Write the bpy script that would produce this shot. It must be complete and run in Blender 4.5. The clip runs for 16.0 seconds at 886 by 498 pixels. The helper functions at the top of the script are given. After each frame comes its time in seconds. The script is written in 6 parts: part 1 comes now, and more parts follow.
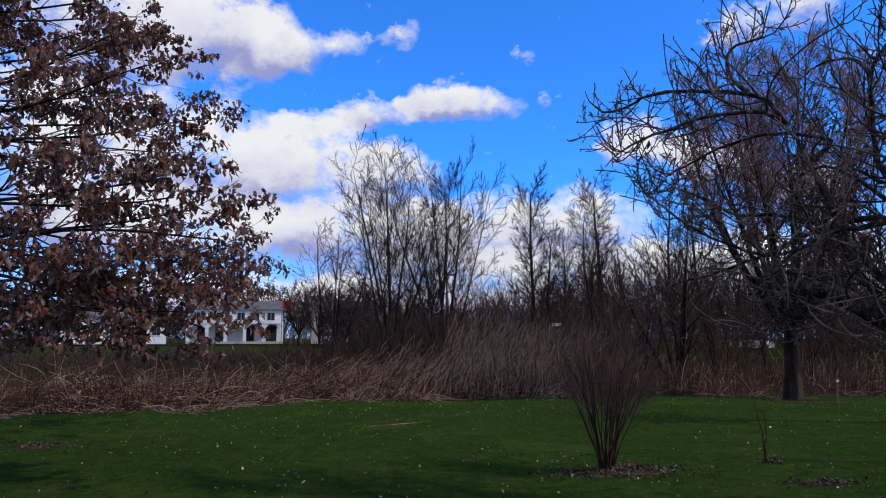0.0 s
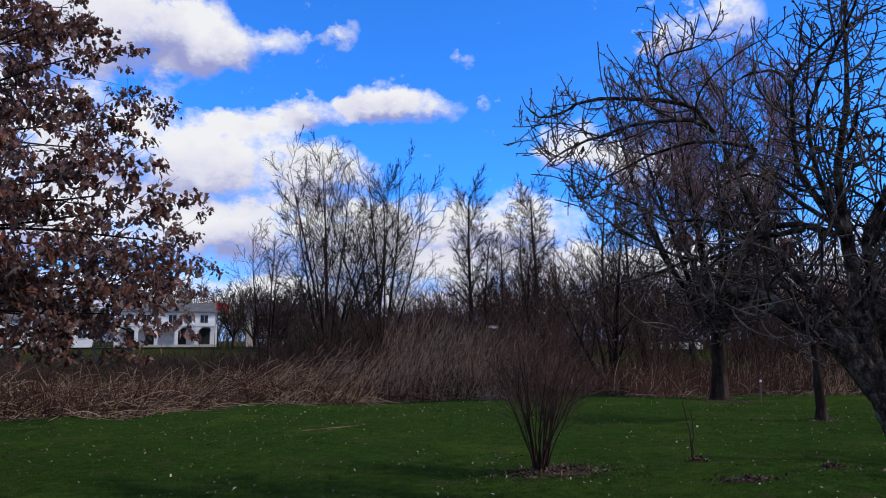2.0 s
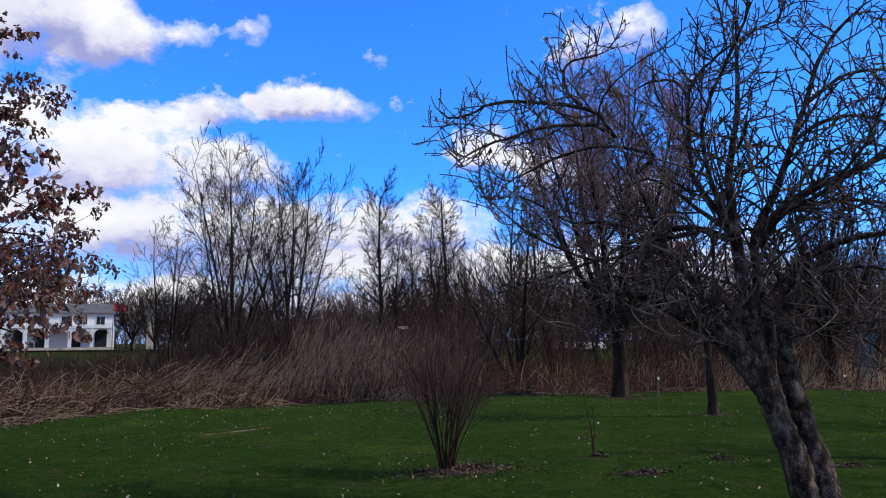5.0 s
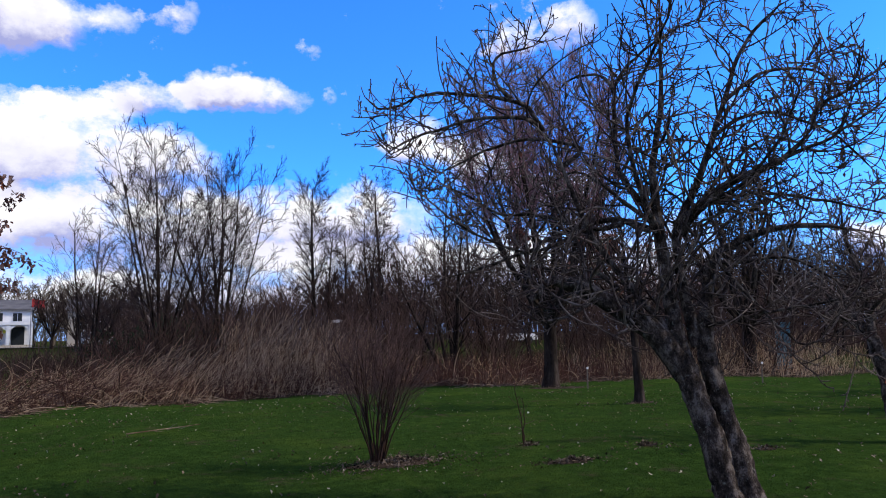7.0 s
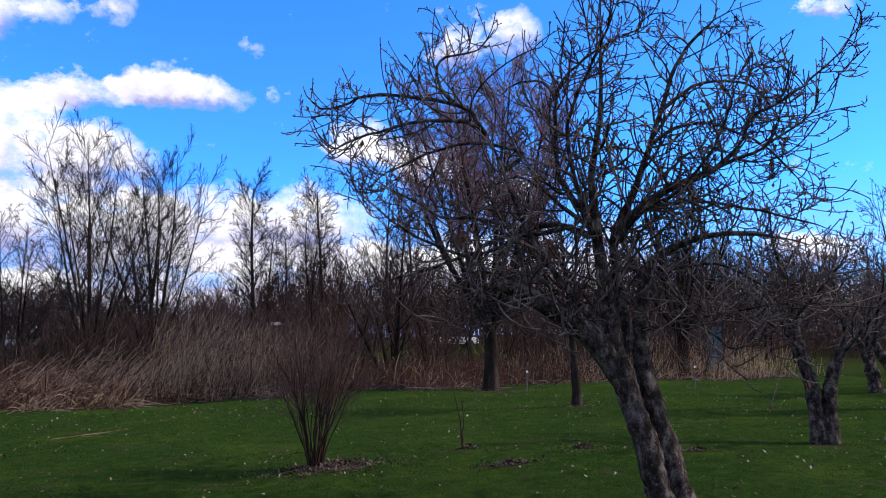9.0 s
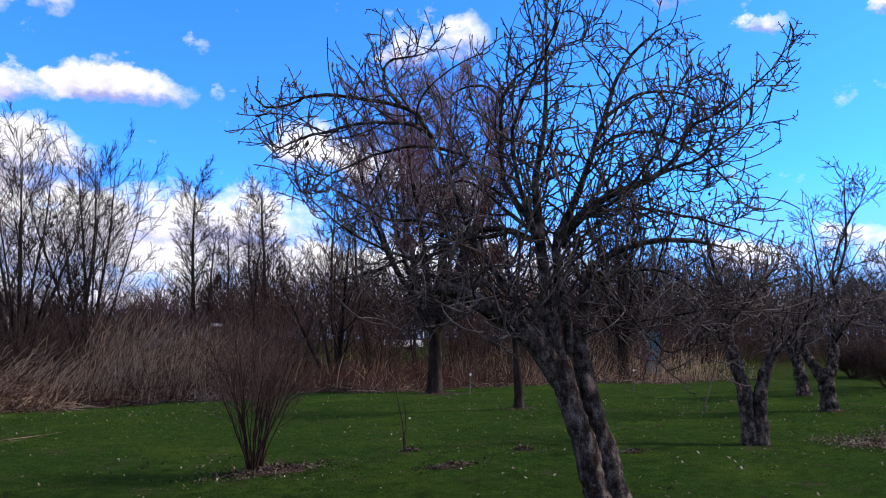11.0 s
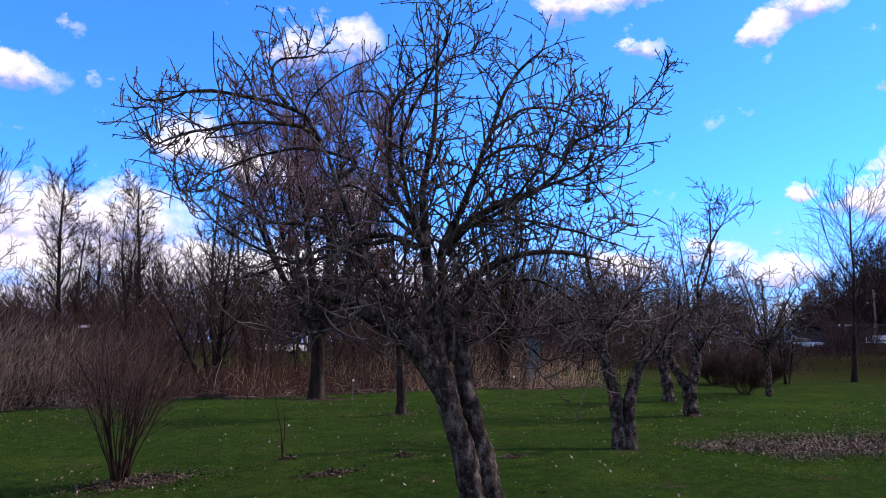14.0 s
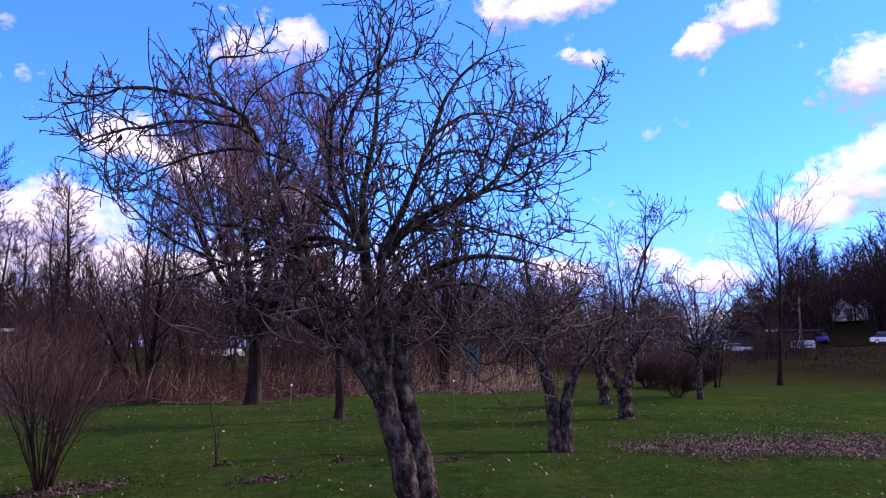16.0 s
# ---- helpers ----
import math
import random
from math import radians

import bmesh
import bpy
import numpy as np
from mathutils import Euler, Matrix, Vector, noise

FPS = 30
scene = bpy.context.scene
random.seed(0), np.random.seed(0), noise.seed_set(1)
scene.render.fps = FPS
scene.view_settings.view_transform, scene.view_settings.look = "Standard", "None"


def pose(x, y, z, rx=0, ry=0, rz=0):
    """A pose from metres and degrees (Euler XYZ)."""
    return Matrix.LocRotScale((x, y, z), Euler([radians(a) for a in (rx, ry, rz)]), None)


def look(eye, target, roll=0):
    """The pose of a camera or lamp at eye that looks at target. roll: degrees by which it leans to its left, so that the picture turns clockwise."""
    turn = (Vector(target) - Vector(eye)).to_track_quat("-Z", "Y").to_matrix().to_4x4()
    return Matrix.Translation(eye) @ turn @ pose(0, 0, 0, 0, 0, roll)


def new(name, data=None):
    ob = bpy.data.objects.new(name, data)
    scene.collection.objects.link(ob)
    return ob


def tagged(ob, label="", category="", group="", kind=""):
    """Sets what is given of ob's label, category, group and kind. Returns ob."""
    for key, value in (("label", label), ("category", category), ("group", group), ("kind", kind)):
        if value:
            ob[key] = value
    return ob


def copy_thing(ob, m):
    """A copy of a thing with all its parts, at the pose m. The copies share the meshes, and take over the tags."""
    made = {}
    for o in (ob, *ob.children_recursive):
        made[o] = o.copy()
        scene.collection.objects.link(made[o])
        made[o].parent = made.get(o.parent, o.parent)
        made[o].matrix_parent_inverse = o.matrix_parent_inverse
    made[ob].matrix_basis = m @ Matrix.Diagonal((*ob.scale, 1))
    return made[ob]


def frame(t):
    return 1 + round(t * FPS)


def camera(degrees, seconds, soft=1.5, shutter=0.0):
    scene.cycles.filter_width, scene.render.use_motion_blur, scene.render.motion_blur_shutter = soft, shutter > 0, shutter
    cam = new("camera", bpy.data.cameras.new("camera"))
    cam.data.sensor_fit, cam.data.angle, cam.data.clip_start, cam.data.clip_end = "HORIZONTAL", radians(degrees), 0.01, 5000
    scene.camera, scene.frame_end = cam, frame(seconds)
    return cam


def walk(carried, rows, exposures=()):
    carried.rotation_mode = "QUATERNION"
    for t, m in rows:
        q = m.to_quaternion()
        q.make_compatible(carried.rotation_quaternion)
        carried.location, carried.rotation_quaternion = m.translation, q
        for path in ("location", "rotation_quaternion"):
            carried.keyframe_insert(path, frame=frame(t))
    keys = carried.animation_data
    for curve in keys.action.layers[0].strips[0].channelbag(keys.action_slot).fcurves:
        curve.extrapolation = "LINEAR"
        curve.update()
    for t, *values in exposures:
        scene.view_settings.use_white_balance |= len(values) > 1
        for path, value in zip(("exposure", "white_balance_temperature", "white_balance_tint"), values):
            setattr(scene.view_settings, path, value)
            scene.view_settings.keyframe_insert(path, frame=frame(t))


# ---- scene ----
cam = camera(61.98, 16.0, soft=1.05)
PATH = [
    (0.0, pose(-0.000, -0.000, 1.600, 96.900, -0.000, 0.000)),
    (0.5, pose(0.004, 0.004, 1.600, 97.020, 0.043, -0.911)),
    (1.0, pose(0.012, 0.007, 1.601, 97.068, 0.248, -2.079)),
    (1.5, pose(0.018, 0.012, 1.602, 97.090, 0.190, -3.354)),
    (2.0, pose(0.023, 0.017, 1.602, 97.077, 0.146, -4.772)),
    (2.5, pose(0.027, 0.022, 1.601, 97.084, 0.170, -6.041)),
    (3.0, pose(0.030, 0.024, 1.599, 97.101, 0.184, -6.977)),
    (3.5, pose(0.033, 0.027, 1.596, 97.168, 0.153, -7.902)),
    (4.0, pose(0.038, 0.030, 1.594, 97.225, 0.160, -9.154)),
    (6.5, pose(0.101, 0.055, 1.583, 96.647, 1.075, -15.391)),
    (7.0, pose(0.108, 0.054, 1.580, 96.509, 1.129, -16.706)),
    (7.5, pose(0.113, 0.053, 1.578, 96.541, 1.024, -17.973)),
    (8.0, pose(0.120, 0.055, 1.578, 96.633, 0.786, -19.106)),
    (8.5, pose(0.127, 0.061, 1.577, 96.695, 0.807, -20.189)),
    (9.0, pose(0.134, 0.067, 1.575, 96.693, 0.834, -21.193)),
    (11.5, pose(0.146, 0.046, 1.569, 97.032, 0.310, -27.006)),
    (12.0, pose(0.148, 0.042, 1.571, 97.240, 0.125, -28.790)),
    (12.5, pose(0.153, 0.046, 1.573, 97.384, -0.054, -30.304)),
    (13.0, pose(0.161, 0.051, 1.575, 97.365, -0.181, -31.707)),
    (13.5, pose(0.164, 0.051, 1.581, 97.286, -0.184, -33.074)),
    (14.0, pose(0.166, 0.049, 1.586, 97.242, -0.166, -34.288)),
    (14.5, pose(0.170, 0.045, 1.587, 97.275, -0.167, -35.626)),
    (15.0, pose(0.174, 0.038, 1.586, 97.389, -0.052, -37.052)),
    (15.5, pose(0.175, 0.032, 1.585, 97.503, -0.132, -38.166)),
    (16.0, pose(0.181, 0.026, 1.579, 97.604, -0.180, -38.818)),
]
walk(cam, PATH, exposures=[(0.0, -0.4, 6400, 10), (4.0, -0.28, 6400, 10), (7.0, -0.06, 6500, 11), (9.0, 0.04, 6550, 12), (12.0, 0.08, 6600, 14), (14.0, 0.08, 6650, 20), (15.0, 0.13, 6550, 32), (16.0, 0.2, 6450, 45)])

# ---- world, sun ----
SUN_EL, SUN_AZ = radians(38), radians(108)   # azimuth clockwise from +y
world = bpy.data.worlds.new("sky")
scene.world = world
world.use_nodes = True
wt = world.node_tree
wt.nodes.clear()


def wlink(a, i, b, j):
    wt.links.new(a.outputs[i], b.inputs[j])


def wmath(op, a, b=None, c=None, clamp=False):
    n = wt.nodes.new("ShaderNodeMath")
    n.operation, n.use_clamp = op, clamp
    for i, v in enumerate((a, b, c)):
        if v is None:
            continue
        if isinstance(v, (int, float)):
            n.inputs[i].default_value = v
        else:
            wt.links.new(v, n.inputs[i])
    return n.outputs[0]


way = wt.nodes.new("ShaderNodeTexCoord").outputs["Generated"]
split = wt.nodes.new("ShaderNodeSeparateXYZ")
wt.links.new(way, split.inputs[0])
AZ = wmath("MULTIPLY", wmath("ARCTAN2", split.outputs[0], split.outputs[1]), 57.2958)
EL = wmath("MULTIPLY", wmath("ARCSINE", split.outputs[2]), 57.2958)
flat = wt.nodes.new("ShaderNodeCombineXYZ")
wt.links.new(AZ, flat.inputs[0])
wt.links.new(EL, flat.inputs[1])


def wnoise(scale, detail, rough, stretch=(1, 1, 1)):
    m = wt.nodes.new("ShaderNodeVectorMath")
    m.operation = "MULTIPLY"
    m.inputs[1].default_value = stretch
    wt.links.new(flat.outputs[0], m.inputs[0])
    n = wt.nodes.new("ShaderNodeTexNoise")
    n.inputs["Scale"].default_value, n.inputs["Detail"].default_value, n.inputs["Roughness"].default_value = scale, detail, rough
    wt.links.new(m.outputs[0], n.inputs["Vector"])
    return n


edge_noise = wnoise(0.3, 10, 0.66, (1, 1.3, 1))
soft_noise = wnoise(0.1, 4, 0.5, (1, 2.2, 1))
warp = wt.nodes.new("ShaderNodeVectorMath")
warp.operation = "MULTIPLY_ADD"
wt.links.new(edge_noise.outputs["Color"], warp.inputs[0])
warp.inputs[1].default_value = (4.2, 3.0, 0)
wt.links.new(flat.outputs[0], warp.inputs[2])
CLOUD = {"mass": 0.0, "lift": 0.0}


def puff(az, el, wide, high, thick=1.0):
    """One heap of a cloud: its middle and half sizes in degrees, and how thick it is."""
    az, el = az + 2.1, el + 1.5
    q = wt.nodes.new("ShaderNodeVectorMath")
    q.operation = "MULTIPLY_ADD"
    wt.links.new(warp.outputs[0], q.inputs[0])
    q.inputs[1].default_value = (1 / wide, 1 / high, 0)
    q.inputs[2].default_value = (-az / wide, -el / high, 0)
    dot = wt.nodes.new("ShaderNodeVectorMath")
    dot.operation = "DOT_PRODUCT"
    wt.links.new(q.outputs[0], dot.inputs[0])
    wt.links.new(q.outputs[0], dot.inputs[1])
    up = wt.nodes.new("ShaderNodeVectorMath")
    up.operation = "DOT_PRODUCT"
    wt.links.new(q.outputs[0], up.inputs[0])
    up.inputs[1].default_value = (0.25, 1, 0)
    w = wmath("SUBTRACT", 1.15, dot.outputs["Value"], clamp=True)
    w = wmath("MULTIPLY", w, thick)
    CLOUD["mass"] = wmath("ADD", w, CLOUD["mass"])
    CLOUD["lift"] = wmath("MULTIPLY_ADD", w, up.outputs["Value"], CLOUD["lift"])


# high bank over the oak, with its streaks
for a in ((-18, 22.6, 6.5, 4.6), (-26, 22, 8, 7), (-14.0, 21.8, 4.2, 3.0), (-9.6, 21.5, 3.6, 1.9, 0.5), (-7.4, 22.2, 3.0, 1.6, 0.34), (-3.9, 22.6, 2.2, 1.2, 0.55), (-3.0, 23.4, 1.7, 1.0, 0.4), (-16.4, 18.6, 1.7, 1.8, 0.36)):
    puff(*a)
# long flat cloud and the mass below it
for a in ((2.6, 17.9, 4.8, 1.6), (-0.8, 18.3, 3.6, 1.7), (-5.0, 17.3, 3.6, 1.5), (-9.6, 16.3, 4.0, 1.2, 0.6), (-18, 13.4, 8, 4.6), (-10.5, 13.2, 6.5, 4.0), (-3.8, 12.8, 4.6, 3.0), (-30, 12, 10, 7)):
    puff(*a)
# low bands
for a in ((-20, 8.0, 12, 3.2), (-6, 8.0, 9, 3.4), (3.6, 8.6, 7, 3.4), (11, 8.6, 6, 3.4), (8, 4.6, 18, 2.8), (-16, 3.4, 16, 1.8), (28, 5.5, 16, 3.4), (24, 2, 50, 1.8)):
    puff(*a)
# heaps behind the fruit trees
for a in ((6.4, 21.5, 1.7, 0.8, 0.42), (8.2, 18.1, 0.9, 0.8, 0.42), (22.6, 22.0, 3.0, 1.8), (27, 23.0, 3.0, 2.0), (14.8, 14.8, 3.4, 2.4), (20.4, 13, 4.2, 2.8), (26, 10.8, 4.5, 2.4)):
    puff(*a)
# clouds towards the hill
for a in ((45, 25.6, 4.6, 2.1), (50, 26.2, 3.6, 1.8), (61.6, 23.4, 3.6, 1.6), (58.6, 22.0, 2.2, 1.2), (70.5, 18.2, 4.4, 3.6), (70.5, 11.8, 5.6, 3.2), (65.2, 9.4, 3.4, 1.7), (50, 21.9, 2.1, 0.8)):
    puff(*a)
for a in ((54.2, 6.7, 3.2, 1.2), (48, 5.4, 4.5, 1.6), (59, 5.2, 4.5, 1.6), (60.5, 10.6, 1.5, 0.8), (75, 5, 9, 3)):
    puff(*a)
# cloud over the unseen rest of the sky, kept thick to whiten the light
off = wmath("MULTIPLY", wmath("SUBTRACT", wmath("ABSOLUTE", wmath("SUBTRACT", AZ, 20)), 62), 0.1, clamp=True)
high = wmath("MULTIPLY", wmath("SUBTRACT", EL, 31), 0.15, clamp=True)
rest = wmath("MULTIPLY", wmath("MULTIPLY", wmath("SUBTRACT", soft_noise.outputs["Fac"], 0.36), 6.0, clamp=True), wmath("MAXIMUM", off, high))
mass = wmath("ADD", CLOUD["mass"], rest)
billow = wmath("MULTIPLY", wmath("SUBTRACT", edge_noise.outputs["Fac"], 0.5), 2.9)
cover = wmath("MULTIPLY", wmath("ADD", wmath("SUBTRACT", mass, 0.36), billow), 1.3, clamp=True)
lift = wmath("DIVIDE", CLOUD["lift"], wmath("ADD", CLOUD["mass"], 0.15))
shade = wmath("MULTIPLY_ADD", lift, 1.0, wmath("MULTIPLY_ADD", soft_noise.outputs["Fac"], 1.12, wmath("MULTIPLY", billow, 0.3)), clamp=True)
ramp = wt.nodes.new("ShaderNodeValToRGB")
wt.links.new(shade, ramp.inputs[0])
ramp.color_ramp.elements[0].position, ramp.color_ramp.elements[0].color = 0.1, (0.36, 0.39, 0.70, 1)
ramp.color_ramp.elements[1].position, ramp.color_ramp.elements[1].color = 0.85, (0.98, 0.98, 1.0, 1)
mid = ramp.color_ramp.elements.new(0.45)
mid.color = (0.80, 0.80, 0.93, 1)
air = wt.nodes.new("ShaderNodeTexSky")
air.sky_type, air.sun_disc = "NISHITA", False
air.sun_elevation, air.sun_rotation, air.altitude, air.air_density, air.dust_density, air.ozone_density = SUN_EL, SUN_AZ, 50, 0.85, 0.1, 3.0
tint = wt.nodes.new("ShaderNodeMix")
tint.data_type, tint.blend_type = "RGBA", "MULTIPLY"
tint.inputs["Factor"].default_value = 1.0
wt.links.new(air.outputs[0], tint.inputs["A"])
tint.inputs["B"].default_value = (0.046, 0.160, 0.320, 1)
blend = wt.nodes.new("ShaderNodeMix")
blend.data_type = "RGBA"
wt.links.new(cover, blend.inputs["Factor"])
low = wt.nodes.new("ShaderNodeMix")
low.data_type = "RGBA"
wt.links.new(wmath("SUBTRACT", 1.0, wmath("MULTIPLY", EL, 0.09), clamp=True), low.inputs["Factor"])
wt.links.new(tint.outputs["Result"], low.inputs["A"])
low.inputs["B"].default_value = (0.33, 0.50, 0.92, 1)
wt.links.new(low.outputs["Result"], blend.inputs["A"])
wt.links.new(ramp.outputs[0], blend.inputs["B"])
sky = wt.nodes.new("ShaderNodeBackground")
sky.inputs["Strength"].default_value = 1.16
wt.links.new(blend.outputs["Result"], sky.inputs["Color"])
wlink(sky, 0, wt.nodes.new("ShaderNodeOutputWorld"), 0)

sun = new("sun", bpy.data.lights.new("sun", "SUN"))
sun.data.energy, sun.data.angle, sun.data.color = 3.8, radians(1.2), (1.0, 0.9, 0.73)
sun.matrix_world = look((0, 0, 0), (-math.sin(SUN_AZ) * math.cos(SUN_EL), -math.cos(SUN_AZ) * math.cos(SUN_EL), -math.sin(SUN_EL)))
sun.location = (40, -12, 30)


# ---- materials ----
def rough_material(name, colors, scale=3.0, stretch=(1, 1, 1), rough=0.85, bump=0.3, fine=40.0, island=0.0, patch=None, spec=0.06, lo=0.48, hi=1.02, thin=0.0):
    """A surface with colour varying over two sizes of noise, a fine relief and, if wished, its own shade per island and patches of another colour."""
    mat = bpy.data.materials.new(name)
    mat.use_nodes = True
    nt = mat.node_tree
    bsdf = nt.nodes["Principled BSDF"]
    bsdf.inputs["Roughness"].default_value = rough
    bsdf.inputs["Specular IOR Level"].default_value = spec
    coord = nt.nodes.new("ShaderNodeTexCoord")
    mp = nt.nodes.new("ShaderNodeMapping")
    mp.inputs["Scale"].default_value = stretch
    nt.links.new(coord.outputs["Object"], mp.inputs["Vector"])

    def tex(s, detail, r):
        n = nt.nodes.new("ShaderNodeTexNoise")
        n.inputs["Scale"].default_value, n.inputs["Detail"].default_value, n.inputs["Roughness"].default_value = s, detail, r
        nt.links.new(mp.outputs[0], n.inputs["Vector"])
        return n.outputs["Fac"]

    big, small = tex(scale, 3, 0.6), tex(fine, 4, 0.65)
    mix = nt.nodes.new("ShaderNodeMath")
    mix.operation = "MULTIPLY_ADD"
    nt.links.new(small, mix.inputs[0])
    mix.inputs[1].default_value = 0.5
    nt.links.new(big, mix.inputs[2])
    value = mix.outputs[0]
    if island:
        geo = nt.nodes.new("ShaderNodeNewGeometry")
        add = nt.nodes.new("ShaderNodeMath")
        add.operation = "MULTIPLY_ADD"
        nt.links.new(geo.outputs["Random Per Island"], add.inputs[0])
        add.inputs[1].default_value = island
        nt.links.new(value, add.inputs[2])
        sub = nt.nodes.new("ShaderNodeMath")
        sub.operation = "SUBTRACT"
        nt.links.new(add.outputs[0], sub.inputs[0])
        sub.inputs[1].default_value = island / 2
        value = sub.outputs[0]
    cr = nt.nodes.new("ShaderNodeValToRGB")
    nt.links.new(value, cr.inputs[0])
    stops = cr.color_ramp.elements
    stops[0].position, stops[1].position = lo, hi
    stops[0].color, stops[1].color = (*colors[0], 1), (*colors[-1], 1)
    for i, c in enumerate(colors[1:-1], 1):
        stops.new(lo + (hi - lo) * i / (len(colors) - 1)).color = (*c, 1)
    color = cr.outputs[0]
    if patch:
        pcolor, pscale, plow = patch
        pn = nt.nodes.new("ShaderNodeTexNoise")
        pn.inputs["Scale"].default_value, pn.inputs["Detail"].default_value, pn.inputs["Roughness"].default_value = pscale, 5, 0.7
        nt.links.new(coord.outputs["Object"], pn.inputs["Vector"])
        pr = nt.nodes.new("ShaderNodeMapRange")
        pr.inputs["From Min"].default_value, pr.inputs["From Max"].default_value = plow, plow + 0.08
        nt.links.new(pn.outputs["Fac"], pr.inputs["Value"])
        pm = nt.nodes.new("ShaderNodeMix")
        pm.data_type = "RGBA"
        nt.links.new(pr.outputs[0], pm.inputs["Factor"])
        nt.links.new(color, pm.inputs["A"])
        pm.inputs["B"].default_value = (*pcolor, 1)
        color = pm.outputs["Result"]
    nt.links.new(color, bsdf.inputs["Base Color"])
    if thin:
        # thin dead leaves let some light through
        glow = nt.nodes.new("ShaderNodeBsdfTranslucent")
        nt.links.new(color, glow.inputs["Color"])
        both = nt.nodes.new("ShaderNodeMixShader")
        both.inputs[0].default_value = thin
        nt.links.new(bsdf.outputs[0], both.inputs[1])
        nt.links.new(glow.outputs[0], both.inputs[2])
        nt.links.new(both.outputs[0], nt.nodes["Material Output"].inputs["Surface"])
    if bump:
        b = nt.nodes.new("ShaderNodeBump")
        b.inputs["Strength"].default_value, b.inputs["Distance"].default_value = bump, 0.02
        nt.links.new(mix.outputs[0], b.inputs["Height"])
        nt.links.new(b.outputs[0], bsdf.inputs["Normal"])
    return mat


M = {}
M["apple_bark"] = rough_material("apple_bark", [(0.012, 0.009, 0.007), (0.045, 0.033, 0.027), (0.15, 0.122, 0.103)], 13, (1, 1, 0.6), 0.9, 1.0, 85, patch=((0.15, 0.15, 0.128), 24.0, 0.6), lo=0.6, hi=0.93)
M["apple_twig"] = rough_material("apple_twig", [(0.026, 0.018, 0.016), (0.076, 0.055, 0.047), (0.2, 0.157, 0.132)], 3, (1, 1, 1), 0.75, 0.3, 30, island=0.35)
M["shoot"] = rough_material("shoot", [(0.04, 0.02, 0.018), (0.085, 0.05, 0.042)], 3, (1, 1, 1), 0.6, 0.1, 30, island=0.2)
M["dark_bark"] = rough_material("dark_bark", [(0.008, 0.0055, 0.0045), (0.027, 0.02, 0.016), (0.08, 0.06, 0.05)], 3.0, (1, 1, 0.3), 0.92, 0.9, 22, lo=0.56, hi=1.02)
M["dark_twig"] = rough_material("dark_twig", [(0.022, 0.0145, 0.0125), (0.066, 0.044, 0.039)], 1.2, (1, 1, 1), 0.85, 0.0, 12, island=0.3)
M["grey_twig"] = rough_material("grey_twig", [(0.014, 0.0095, 0.010), (0.038, 0.026, 0.027)], 1.2, (1, 1, 1), 0.85, 0.0, 12, island=0.3)
M["tan_twig"] = rough_material("tan_twig", [(0.075, 0.06, 0.046), (0.18, 0.15, 0.118)], 1.2, (1, 1, 1), 0.85, 0.0, 12, island=0.3)
M["red_twig"] = rough_material("red_twig", [(0.13, 0.064, 0.072), (0.3, 0.17, 0.185)], 1.2, (1, 1, 1), 0.7, 0.0, 12, island=0.3)
M["shrub_stem"] = rough_material("shrub_stem", [(0.016, 0.009, 0.007), (0.048, 0.028, 0.022)], 5, (1, 1, 0.4), 0.8, 0.3, 30, island=0.25)
M["shrub_twig"] = rough_material("shrub_twig", [(0.05, 0.028, 0.025), (0.125, 0.08, 0.071)], 4, (1, 1, 1), 0.75, 0.0, 20, island=0.3)
M["oak_leaf"] = rough_material("oak_leaf", [(0.078, 0.035, 0.029), (0.155, 0.085, 0.071), (0.27, 0.2, 0.18), (0.16, 0.06, 0.038)], 1.6, (1, 1, 1), 0.6, 0.25, 26, island=0.75, thin=0.35)
M["litter"] = rough_material("litter", [(0.045, 0.029, 0.02), (0.115, 0.078, 0.057), (0.24, 0.18, 0.138)], 2.0, (1, 1, 1), 0.7, 0.2, 25, island=0.75)
M["pale_leaf"] = rough_material("pale_leaf", [(0.1, 0.07, 0.045), (0.2, 0.15, 0.11), (0.42, 0.36, 0.29)], 2.0, (1, 1, 1), 0.6, 0.2, 25, island=0.75)
M["reed"] = rough_material("reed", [(0.04, 0.016, 0.011), (0.13, 0.062, 0.038), (0.28, 0.18, 0.11), (0.52, 0.38, 0.25)], 0.8, (1, 1, 1), 0.7, 0.0, 14, island=0.95)
M["old_reed"] = rough_material("old_reed", [(0.034, 0.018, 0.013), (0.105, 0.062, 0.042), (0.3, 0.22, 0.15)], 1.2, (1, 1, 1), 0.75, 0.0, 14, island=0.85)
M["weed"] = rough_material("weed", [(0.036, 0.014, 0.011), (0.09, 0.043, 0.034)], 0.6, (1, 1, 1), 0.85, 0.0, 12, island=0.5)
M["plume"] = rough_material("plume", [(0.08, 0.055, 0.042), (0.2, 0.145, 0.105)], 1.5, (1, 1, 1), 0.9, 0.0, 30, island=0.4)
M["brush"] = rough_material("brush", [(0.024, 0.0145, 0.0125), (0.078, 0.049, 0.041)], 0.5, (1, 1, 1), 0.9, 0.0, 10, island=0.5)
M["hill_brush"] = rough_material("hill_brush", [(0.018, 0.010, 0.010), (0.055, 0.033, 0.032)], 0.5, (1, 1, 1), 0.9, 0.0, 10, island=0.4)
M["grass"] = rough_material("grass", [(0.014, 0.032, 0.007), (0.028, 0.056, 0.010), (0.04, 0.072, 0.012), (0.062, 0.076, 0.018)], 0.45, (1, 1, 1), 0.8, 0.0, 4.0, island=0.06, spec=0.03, thin=0.5)
